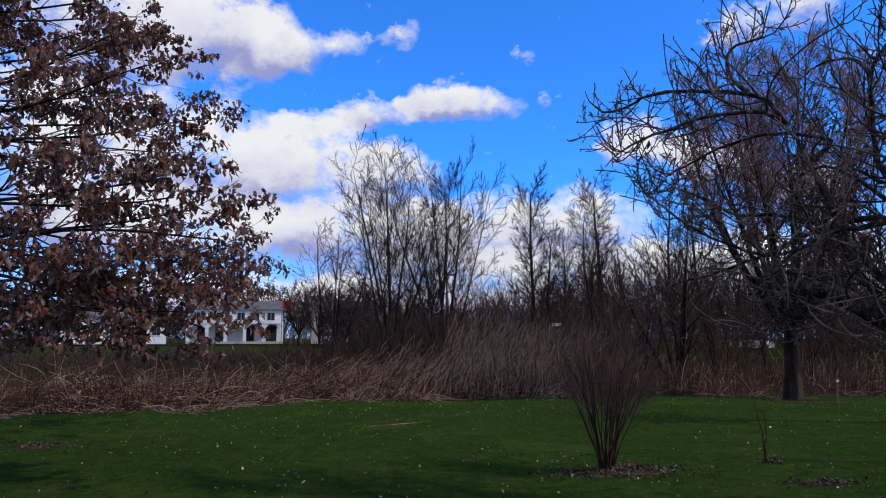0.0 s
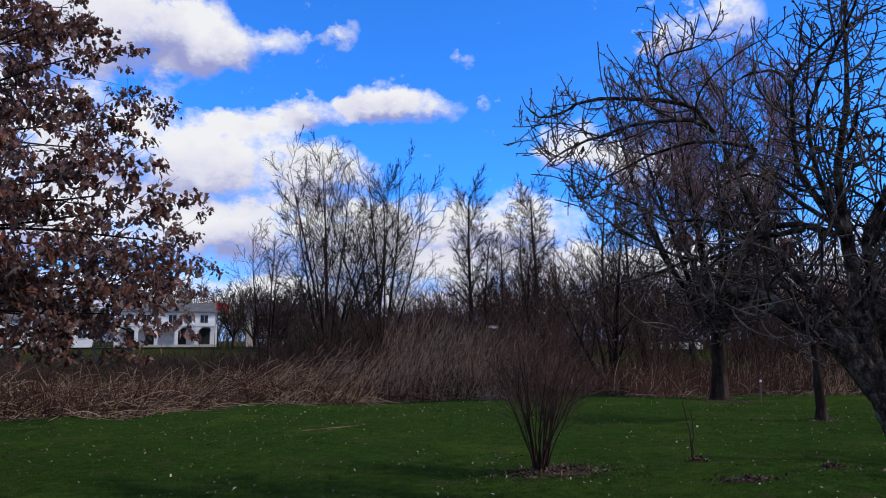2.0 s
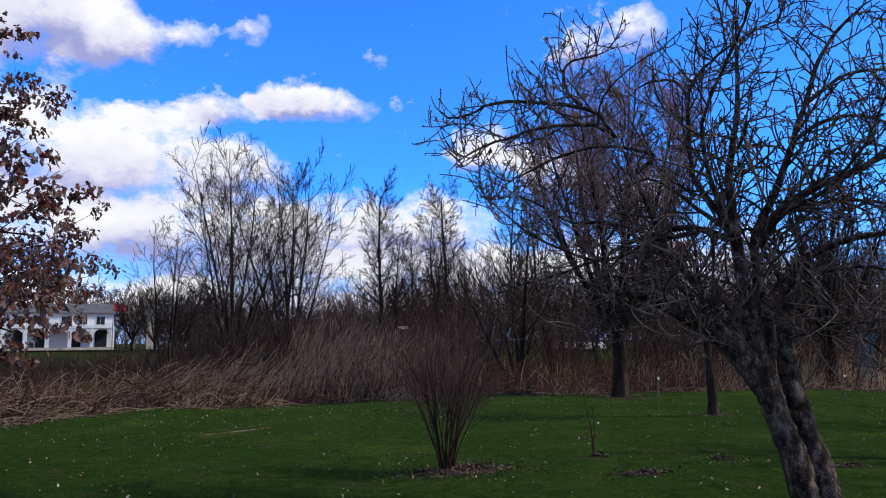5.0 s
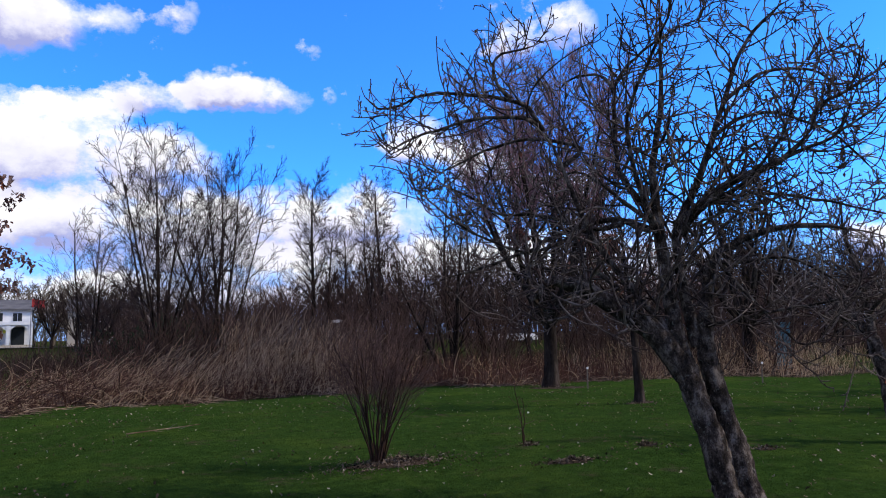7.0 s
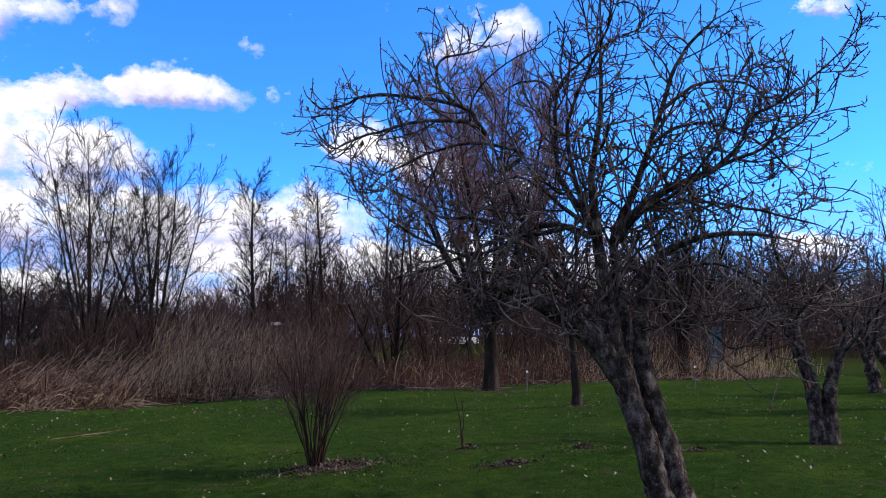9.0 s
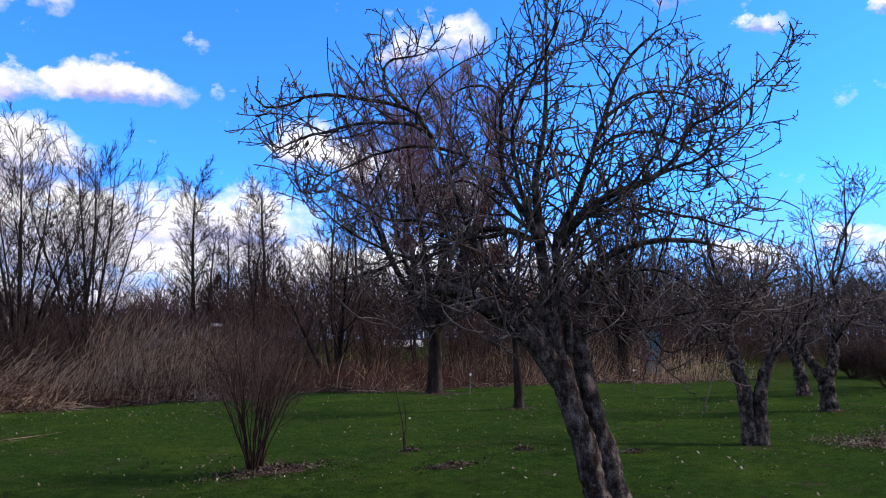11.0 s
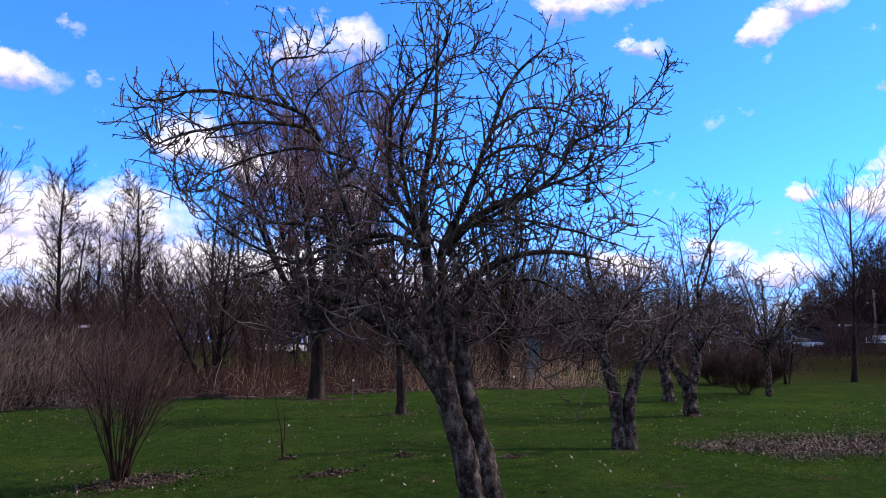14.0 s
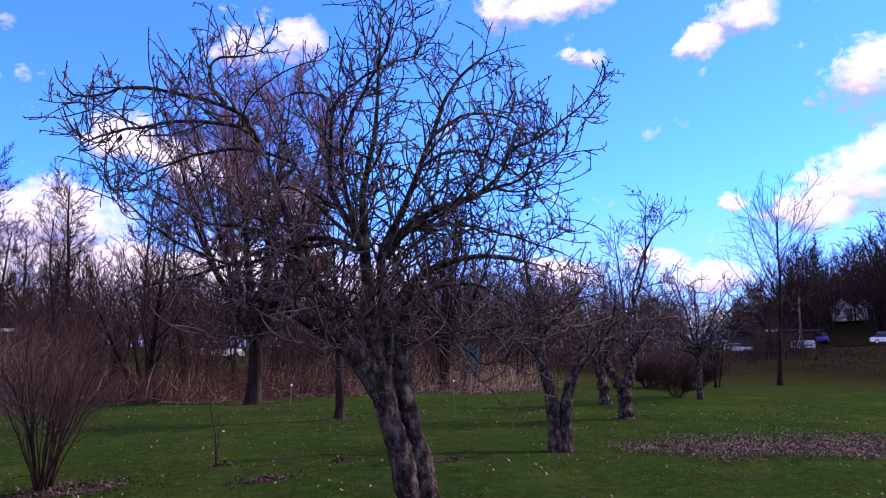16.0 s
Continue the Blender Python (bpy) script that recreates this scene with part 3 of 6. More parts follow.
# leaning double-stemmed tree in the middle of the lawn; points go across and up
APPLE_TRUNKS = [
    (0.122, 0.100, 0.00, 0.00, [(-0.15, -0.01), (-0.21, 0.23), (-0.27, 0.54), (-0.38, 0.87), (-0.46, 1.14), (-0.52, 1.35), (-0.57, 1.55)]),
    (0.118, 0.082, 0.08, 0.15, [(0.05, -0.03), (-0.01, 0.21), (-0.09, 0.53), (-0.16, 0.85), (-0.24, 1.13), (-0.28, 1.41), (-0.27, 1.69)]),
]
APPLE_LEFT = [
    (0.116, 0.029, 0.00, -0.45, [(-0.47, 1.14), (-0.72, 1.51), (-0.97, 1.72), (-1.21, 1.88), (-1.46, 2.01), (-1.6, 2.05), (-1.73, 1.99), (-1.86, 1.87)]),
    (0.053, 0.016, 0.00, -0.30, [(-0.58, 1.41), (-0.71, 1.68), (-0.9, 1.93), (-1.09, 2.18), (-1.25, 2.44), (-1.34, 2.62), (-1.51, 3.08), (-1.62, 3.38), (-1.75, 3.57)]),
    (0.029, 0.009, -0.30, -0.30, [(-1.7, 3.52), (-1.84, 3.77), (-2.07, 3.88), (-2.4, 3.95), (-2.68, 4.0), (-2.96, 4.0), (-3.12, 3.93), (-3.37, 3.9), (-3.53, 4.05), (-3.58, 4.16)]),
    (0.027, 0.009, -0.30, -0.80, [(-1.75, 3.57), (-1.88, 3.64), (-2.14, 3.64), (-2.39, 3.62), (-2.64, 3.54), (-2.86, 3.47), (-3.09, 3.35), (-3.22, 3.21)]),
    (0.027, 0.009, -0.20, 0.50, [(-1.54, 3.17), (-1.35, 3.37), (-1.71, 3.52), (-2.01, 3.56), (-2.38, 3.51), (-2.69, 3.41), (-2.95, 3.32), (-3.18, 3.13)]),
    (0.040, 0.011, 0.10, 0.60, [(-0.72, 2.54), (-1.04, 2.68), (-1.36, 2.65), (-1.66, 2.57), (-1.93, 2.44), (-2.24, 2.35), (-2.57, 2.25), (-2.94, 2.18), (-3.31, 2.03)]),
]
APPLE_LOW = [
    (0.032, 0.009, 0.00, 0.30, [(-0.98, 2.61), (-1.29, 2.58), (-1.64, 2.7), (-1.91, 2.78), (-2.21, 2.8), (-2.51, 2.98), (-2.85, 3.18), (-3.16, 3.37)]),
    (0.024, 0.007, 0.00, -0.90, [(-1.35, 2.57), (-1.61, 2.42), (-1.86, 2.33), (-2.11, 2.4), (-2.33, 2.5), (-2.57, 2.66), (-2.77, 2.85), (-2.82, 2.93)]),
    (0.027, 0.007, -0.20, -0.60, [(-1.27, 1.9), (-1.41, 1.77), (-1.57, 1.7), (-1.77, 1.67), (-1.96, 1.62)]),
    (0.032, 0.009, -0.10, -0.30, [(-1.06, 1.96), (-1.21, 2.11), (-1.39, 2.17), (-1.55, 2.14), (-1.76, 2.19), (-2.02, 2.08)]),
    (0.032, 0.009, 0.10, 1.30, [(-0.69, 2.6), (-0.96, 2.89), (-1.24, 3.18), (-1.47, 3.35), (-1.75, 3.3), (-2.03, 3.16)]),
    (0.027, 0.007, -0.30, -0.30, [(-2.01, 3.88), (-2.14, 4.03), (-2.17, 4.26), (-2.08, 4.34), (-1.86, 4.37), (-1.63, 4.44)]),
]
APPLE_MID = [
    (0.088, 0.007, 0.00, 0.10, [(-0.53, 1.41), (-0.57, 1.74), (-0.62, 2.13), (-0.65, 2.53), (-0.67, 2.88), (-0.68, 3.18), (-0.63, 3.45), (-0.57, 3.78), (-0.55, 4.27), (-0.53, 4.83), (-0.53, 5.59)]),
    (0.069, 0.007, 0.10, 0.35, [(-0.35, 1.41), (-0.42, 1.8), (-0.47, 2.2), (-0.48, 2.55), (-0.36, 2.79), (-0.22, 3.1), (-0.11, 3.4), (0.01, 3.71), (0.16, 4.15), (0.3, 4.43), (0.54, 4.69), (0.79, 4.85), (1.11, 4.94)]),
    (0.037, 0.011, 0.00, 0.40, [(-0.64, 2.42), (-0.81, 2.83), (-1.0, 3.16), (-1.02, 3.62), (-1.01, 4.04), (-0.91, 4.24), (-0.69, 4.46), (-0.41, 4.64), (-0.0, 4.81)]),
    (0.024, 0.007, 0.30, 0.50, [(-1.01, 4.0), (-1.11, 4.22), (-1.3, 4.29), (-1.49, 4.25), (-1.64, 4.15)]),
    (0.034, 0.009, 0.00, -1.10, [(-0.66, 2.47), (-0.84, 2.99), (-0.9, 3.49), (-0.74, 3.86), (-0.54, 4.22), (-0.4, 4.52)]),
]
APPLE_RIGHT = [
    (0.063, 0.019, 0.10, -0.35, [(-0.45, 2.49), (-0.35, 2.66), (-0.14, 2.84), (0.08, 2.96), (0.38, 3.05), (0.56, 3.18), (0.69, 3.33)]),
    (0.027, 0.007, -0.35, -0.40, [(0.69, 3.32), (0.74, 3.51), (0.94, 3.61), (1.19, 3.76), (1.45, 3.97), (1.76, 4.22)]),
    (0.029, 0.007, -0.30, -0.10, [(0.28, 3.01), (0.55, 3.14), (0.81, 3.23), (1.05, 3.38), (1.29, 3.54), (1.54, 3.83)]),
    (0.027, 0.007, 0.30, 0.40, [(-0.07, 3.48), (0.16, 3.64), (0.49, 3.69), (0.8, 3.57), (1.04, 3.43), (1.28, 3.17), (1.48, 2.86)]),
    (0.024, 0.007, 0.30, 0.80, [(0.07, 3.85), (0.42, 4.12), (0.79, 4.18), (1.06, 4.1), (1.28, 3.84), (1.4, 3.55)]),
    (0.029, 0.007, 0.10, 0.50, [(-0.34, 2.71), (-0.02, 2.82), (0.35, 2.87), (0.71, 2.82), (1.08, 2.74), (1.46, 2.63), (1.81, 2.5)]),
]
APPLE_RLOW = [
    (0.074, 0.014, 0.15, 0.50, [(-0.26, 1.63), (-0.22, 1.92), (-0.17, 2.18), (-0.01, 2.35), (0.33, 2.51), (0.73, 2.56), (1.07, 2.52), (1.44, 2.42)]),
    (0.027, 0.007, 0.10, -0.30, [(-0.34, 1.6), (-0.05, 1.64), (0.3, 1.72), (0.62, 1.77), (0.9, 1.82), (1.15, 1.8)]),
    (0.021, 0.007, 0.15, -0.50, [(-0.14, 2.25), (-0.0, 2.02), (0.18, 1.77), (0.35, 1.55), (0.49, 1.42), (0.61, 1.46), (0.72, 1.44)]),
    (0.027, 0.007, 0.20, 0.20, [(-0.16, 2.21), (0.15, 2.21), (0.5, 2.24), (0.81, 2.07), (1.07, 1.92), (1.48, 1.94)]),
    (0.029, 0.007, 0.10, -1.00, [(-0.43, 2.54), (-0.2, 2.73), (0.07, 2.86), (0.36, 3.19), (0.49, 3.52), (0.56, 3.78)]),
    (0.024, 0.007, 0.20, 1.20, [(-0.25, 2.79), (0.09, 3.22), (0.5, 3.53), (0.93, 3.46), (1.24, 3.16)]),
]


def old_crown(p):
    """True inside the outline of the old tree's crown."""
    u, z = p[:, 0], p[:, 2]
    return (u > -3.75) & (u < 2.0) & (z < 4.45 + 0.75 * np.clip(u + 3.3, -1, 9)) & (z < 5.25 - 0.7 * np.clip(u - 0.7, 0, 9)) | (np.abs(u + 0.5) < 0.5)


old_apple, apple_twigs = fruit_tree(
    "apple_tree", "gnarled bare old apple tree with a leaning double trunk and lichen", (4.71, 5.87, 0.0), -31.0,
    arched(APPLE_TRUNKS), arched(APPLE_LEFT + APPLE_LOW + APPLE_MID + APPLE_RIGHT + APPLE_RLOW), 41, dense=6.8, fine=4, spurs=3, within=old_crown)
rng = np.random.default_rng(5)
pick = apple_twigs[rng.integers(0, len(apple_twigs), 26), -1]
part("dead_foliage", mesh_of("dead_foliage", *leaves(rng, pick, 0.06, 0.8, False), M["oak_leaf"]), old_apple, "few shrivelled brown leaves", kind="stuff")

fruit_tree("apple_tree", "bare old apple tree with a split, pale-barked trunk", (9.11, 8.2, 0.0), -42.0,
           [(0.11, 0.085, [(-0.05, 0, -0.05), (-0.06, 0, 0.4), (-0.1, 0, 0.8), (-0.19, 0, 1.15), (-0.24, 0.02, 1.45)]),
            (0.11, 0.08, [(0.11, 0.05, -0.05), (0.12, 0.05, 0.4), (0.14, 0.05, 0.72), (0.22, 0.08, 1.0), (0.34, 0.1, 1.3)])],
           [(0.068, 0.014, [(-0.24, 0, 1.38), (-0.26, 0, 1.8), (-0.35, -0.1, 2.3), (-0.5, -0.2, 2.9), (-0.5, -0.2, 3.3)]),
            (0.038, 0.010, [(-0.22, 0, 1.3), (-0.55, -0.2, 1.65), (-1.0, -0.4, 1.85), (-1.4, -0.5, 1.7)]),
            (0.045, 0.010, [(0.34, 0.1, 1.24), (0.42, 0.2, 1.7), (0.32, 0.3, 2.3), (0.4, 0.35, 2.8)]),
            (0.038, 0.010, [(0.34, 0.1, 1.24), (0.65, 0, 1.62), (1.0, -0.1, 2.05), (1.4, -0.1, 2.2)]),
            (0.038, 0.010, [(-0.35, 0, 1.5), (0.0, 0.4, 2.0), (0.2, 0.8, 2.5), (0.4, 1.0, 2.7)]),
            (0.038, 0.010, [(-0.35, 0, 1.6), (-0.8, 0.5, 2.1), (-1.1, 0.8, 2.4)]),
            (0.038, 0.010, [(-0.3, 0, 1.7), (0.1, -0.5, 2.2), (0.3, -0.9, 2.5)])], 7, (0.35, 0.9), 7.0, 5)
fruit_tree("apple_tree", "bare old apple tree with a short forked trunk and tall shoots", (13.85, 10.56, 0.0), -48.0,
           [(0.17, 0.13, [(0.05, 0, -0.05), (0.02, 0, 0.35), (0.0, 0, 0.75)]),
            (0.12, 0.08, [(0.0, 0, 0.6), (-0.22, 0, 0.95), (-0.4, 0, 1.3)]),
            (0.13, 0.09, [(0.0, 0, 0.6), (0.15, 0, 1.0), (0.2, 0, 1.5)])],
           [(0.053, 0.010, [(-0.4, 0, 1.25), (-0.6, 0, 1.8), (-0.9, 0.1, 2.3), (-1.2, 0.1, 2.6)]),
            (0.053, 0.010, [(0.2, 0, 1.45), (0.3, 0, 2.2), (0.3, 0.1, 3.0), (0.7, 0.1, 4.0), (1.2, 0.1, 4.7)]),
            (0.045, 0.008, [(0.2, 0, 1.45), (0.1, 0.3, 2.4), (0.0, 0.4, 3.4), (-0.1, 0.4, 4.3)]),
            (0.045, 0.008, [(0.2, 0, 1.5), (0.7, 0.2, 2.1), (1.2, 0.3, 2.5), (1.6, 0.4, 2.5)]),
            (0.045, 0.008, [(-0.4, 0, 1.25), (-0.3, -0.6, 2.0), (-0.2, -1.0, 2.6), (-0.5, -1.2, 3.0)]),
            (0.045, 0.008, [(0.15, 0, 1.3), (0.5, -0.6, 1.9), (0.9, -1.0, 2.4)]),
            (0.038, 0.008, [(0.3, 0.1, 2.6), (0.55, 0.1, 3.4), (0.6, 0.1, 4.4), (0.62, 0.1, 5.0)])], 9, (0.4, 1.0), 6.0, 5)
fruit_tree("apple_tree", "bare apple tree with a slanting dark trunk", (16.86, 13.58, 0.0), -50.0,
           [(0.17, 0.13, [(0.05, 0, -0.05), (0.0, 0, 0.5), (-0.12, 0, 1.1)])],
           [(0.1, 0.014, [(-0.1, 0, 1.0), (-0.5, 0, 1.7), (-1.0, 0.1, 2.4), (-1.4, 0.1, 2.9)]),
            (0.1, 0.014, [(-0.1, 0, 1.0), (0.3, 0, 1.8), (0.9, 0.1, 2.6), (1.4, 0.1, 3.0)]),
            (0.060, 0.010, [(-0.1, 0, 1.0), (0.0, 0.5, 2.0), (0.1, 0.8, 3.2), (0.1, 0.8, 3.9)]),
            (0.045, 0.010, [(-0.1, 0, 1.0), (0.0, -0.6, 1.9), (0.2, -1.0, 2.6)])], 12, (0.5, 1.1), 5.0, 5)


# ---- other bare trees ----
def bare_tree(name, label, at, seed, height_, trunk_r, form, bark, twig, group="", turn=0.0, fine=(7, 6, 0), clear=None, limbs=None, thick=1.0, fan=0.5, stems=14):
    """A leafless tree. form: 'maple' (upswept dome), 'poplar' (tall, feathery towards its top), 'willow' (many stems fanning out from the foot), 'wood' (drawn-up woodland tree)."""
    rng = np.random.default_rng(seed)
    root = thing(name, label, "tree", at, group, turn)
    steps = 14
    if form == "willow":
        n = stems
        az = 2.4 * np.arange(n) + rng.normal(0, 0.3, n)
        lean = fan * np.linspace(0.05, 1.0, n) ** 0.8
        size = height_ * rng.uniform(0.86, 1.03, n) * (1 - 0.42 * lean)
        d = unit(np.stack([np.cos(az) * lean, np.sin(az) * lean, np.ones(n)], 1))
        pts = np.zeros((n, steps + 1, 3))
        pts[:, 0, :2] = rng.normal(0, 0.1, (n, 2))
        pts[:, 0, 2] = -0.08
        for s in range(steps):
            d = unit(d + rng.normal(0, 0.022, d.shape) + np.array([0, 0, 0.012]))
            pts[:, s + 1] = pts[:, s] + d * (size / steps)[:, None]
        rad = trunk_r * rng.uniform(0.6, 1.0, (n, 1)) * np.linspace(1, 0.07, steps + 1)[None]
        for q in range(n):
            part("stem", mesh_of("stem", *tubes([(pts[q:q + 1], rad[q:q + 1], 8)]), bark), root)
        args = dict(span=(0.2, 0.96), angle=(24, 48), ratio=(0.24, 0.4), shrink=0.66, steps=6, wob=0.03, up=0.045, curl=0.02, thin=0.42, tip=0.25, least=0.0095)
        k = 15
    elif form == "dome":
        n, top = stems, height_ * 0.2
        line = spline([(0, 0, -0.1), (0.03, 0.0, top * 0.5), (0.0, 0.02, top)], 12, rng, 0.006)
        s = np.linspace(0, 1, 13)
        part("trunk", mesh_of("trunk", *rough_stem(line, trunk_r * (1 + 0.45 * np.exp(-s * 10)) * (1 - 0.25 * s), 14, rng, 0.05), bark), root)
        az = 2.4 * np.arange(n) + rng.normal(0, 0.3, n)
        lean = fan * np.linspace(0.04, 1.0, n) ** 0.7
        foot = top * rng.uniform(0.68, 0.98, n)
        size = (height_ - foot) * rng.uniform(0.88, 1.0, n) * (1 - 0.3 * lean)
        d = unit(np.stack([np.cos(az) * lean * 1.7, np.sin(az) * lean * 1.7, np.ones(n)], 1))
        pts = np.zeros((n, steps + 1, 3))
        pts[:, 0, 2] = foot
        for s in range(steps):
            d = unit(d + rng.normal(0, 0.025, d.shape) + np.array([0, 0, 0.075]))
            pts[:, s + 1] = pts[:, s] + d * (size / steps)[:, None]
        rad = trunk_r * rng.uniform(0.3, 0.5, (n, 1)) * np.linspace(1, 0.08, steps + 1)[None]
        for q in range(n):
            part("limb", mesh_of("limb", *tubes([(pts[q:q + 1], rad[q:q + 1], 8)]), bark), root)
        args = dict(span=(0.22, 0.97), angle=(26, 52), ratio=(0.15, 0.26), shrink=0.45, steps=6, wob=0.03, up=0.06, curl=0.02, thin=0.42, tip=0.25, least=0.008)
        k = 15
    else:
        pts = np.zeros((1, steps + 1, 3))
        d = np.array([[0.0, 0, 1.0]])
        for s in range(steps):
            d = unit(d + rng.normal(0, 0.07 if form == "wood" else 0.04, d.shape) + np.array([0, 0, 0.1]))
            pts[:, s + 1] = pts[:, s] + d * height_ * (0.8 if form == "maple" else 0.86) / steps
        pts[0, 0, 2] = -0.1
        s = np.linspace(0, 1, steps + 1)
        rad = (trunk_r * (1 + 0.5 * np.exp(-s * 25)) * (1 - 0.9 * s ** 0.8))[None] + 0.012
        part("trunk", mesh_of("trunk", *rough_stem(pts[0], rad[0], 12, rng, 0.05), bark), root)
        if form == "maple":
            args = dict(span=(0.17, 0.97), angle=(38, 60), ratio=(0.42, 0.56), shrink=0.62, steps=8, wob=0.035, up=0.085, curl=0.03, thin=0.5, tip=0.18, least=0.009)
            k = 30
        elif form == "poplar":
            args = dict(span=(0.3, 0.99), angle=(34, 62), ratio=(0.14, 0.21), shrink=0.15, steps=6, wob=0.03, up=0.05, curl=0.03, thin=0.35, tip=0.25, least=0.008)
            k = 40
        else:
            args = dict(span=(0.25, 0.99), angle=(26, 52), ratio=(0.28, 0.45), shrink=0.55, steps=6, wob=0.06, up=0.09, curl=0.04, thin=0.5, tip=0.2, least=0.009)
            k = 16
    k = limbs or k
    args["least"] *= thick
    if clear:
        args["span"] = (clear, args["span"][1])
    pa, ra = grow(rng, pts, rad, k, **args)
    part("branchwork", mesh_of("branchwork", *tubes([(pa, ra, 5)]), bark), root, kind="stuff")
    far = {"maple": 0.006, "dome": 0.006, "poplar": 0.0088, "willow": 0.0078, "wood": 0.009}[form] * thick
    pb, rb = grow(rng, pa, ra, fine[0], (0.12, 1.0), (26, 52), (0.26, 0.5), 0.4, 4, 0.035, 0.05, 0.6, 0.5, far, curl=0.03)
    groups = [(pb, rb, 3)]
    pc, rc = grow(rng, pb, rb, fine[1], (0.1, 1.0), (24, 52), (0.3, 0.62), 0.3, 2, 0.04, 0.06, 0.8, 0.6, far * 0.72)
    groups.append((pc, rc, 3))
    if fine[2]:
        pd, rd = grow(rng, pc, rc, fine[2], (0.2, 1.0), (16, 36), (0.35, 0.6), 0.3, 2, 0.05, 0.08, 0.8, 0.6, far * 0.55)
        groups.append((pd, rd, 3))
    part("crown", mesh_of("crown", *tubes(groups), twig), root, kind="stuff")
    return root, pb


maple, maple_twigs = bare_tree("maple_tree", "bare maple with a dense upswept crown of reddish budding twigs", (9.35, 20.0, 0.0), 21, 10.5, 0.22, "dome", M["dark_bark"], M["red_twig"], fine=(10, 11, 0), fan=0.55, stems=15, limbs=17, thick=1.12, clear=0.36)
rng = np.random.default_rng(8)
low = maple_twigs[maple_twigs[:, -1, 2] < 4.2]
if len(low):
    spots = low[rng.integers(0, len(low), 800), -1] + rng.normal(0, 0.12, (800, 3))
    part("foliage", mesh_of("foliage", *leaves(rng, spots, 0.12, 0.8), M["oak_leaf"]), maple, "a few brown leaves left on low twigs", kind="stuff")
bare_tree("maple_tree", "bare spreading maple at the edge of the reeds", (17.7, 21.7, 0.0), 22, 8.4, 0.22, "dome", M["dark_bark"], M["dark_twig"], fine=(6, 6, 0), fan=0.62, stems=11, limbs=12, thick=1.2)
young, young_twigs = bare_tree("young_oak", "slim young oak with brown leaves on its low twigs", (8.65, 14.1, 0.0), 23, 5.0, 0.09, "maple", M["dark_bark"], M["dark_twig"], fine=(4, 4, 0), clear=0.42)
low = young_twigs[young_twigs[:, -1, 2] < 3.6]
spots = low[rng.integers(0, len(low), 160), -1] + rng.normal(0, 0.12, (160, 3))
part("foliage", mesh_of("foliage", *leaves(rng, spots, 0.12, 0.8), M["oak_leaf"]), young, "sparse brown leaves", kind="stuff")
rng = np.random.default_rng(24)
spread = []
for i in range(13):
    a, reach, top = 2.4 * i, rng.uniform(1.3, 2.1), rng.uniform(1.9, 4.3)
    spread.append((0.045, 0.008, [(0, 0, 1.15 + 0.04 * i), (math.cos(a) * reach * 0.35, math.sin(a) * reach * 0.35, 1.25 + (top - 1.2) * 0.45), (math.cos(a) * reach * 0.75, math.sin(a) * reach * 0.75, 1.2 + (top - 1.2) * 0.85), (math.cos(a) * reach, math.sin(a) * reach, top)]))
fruit_tree("small_tree", "small bare round-headed tree with pale twigs on the lawn", (21.2, 13.3, 0.0), 0, [(0.095, 0.07, [(0, 0, -0.05), (0.02, 0, 0.6), (0.0, 0, 1.45)])], spread, 24, (0.5, 1.1), 5.0, 4, "", 0.6, 2, 1.4)
bare_tree("small_tree", "small bare tree with several thin stems", (28.0, 16.8, 0.0), 25, 3.2, 0.05, "willow", M["dark_bark"], M["dark_twig"], fine=(4, 5, 0), fan=0.3, stems=4)
bare_tree("tall_tree", "tall bare tree with a fan of thin branches below the bank", (32.0, 16.2, float(height(32.0, 16.2))), 26, 9.4, 0.1, "maple", M["dark_bark"], M["dark_twig"], fine=(6, 6, 0), clear=0.36, limbs=22, thick=1.3)


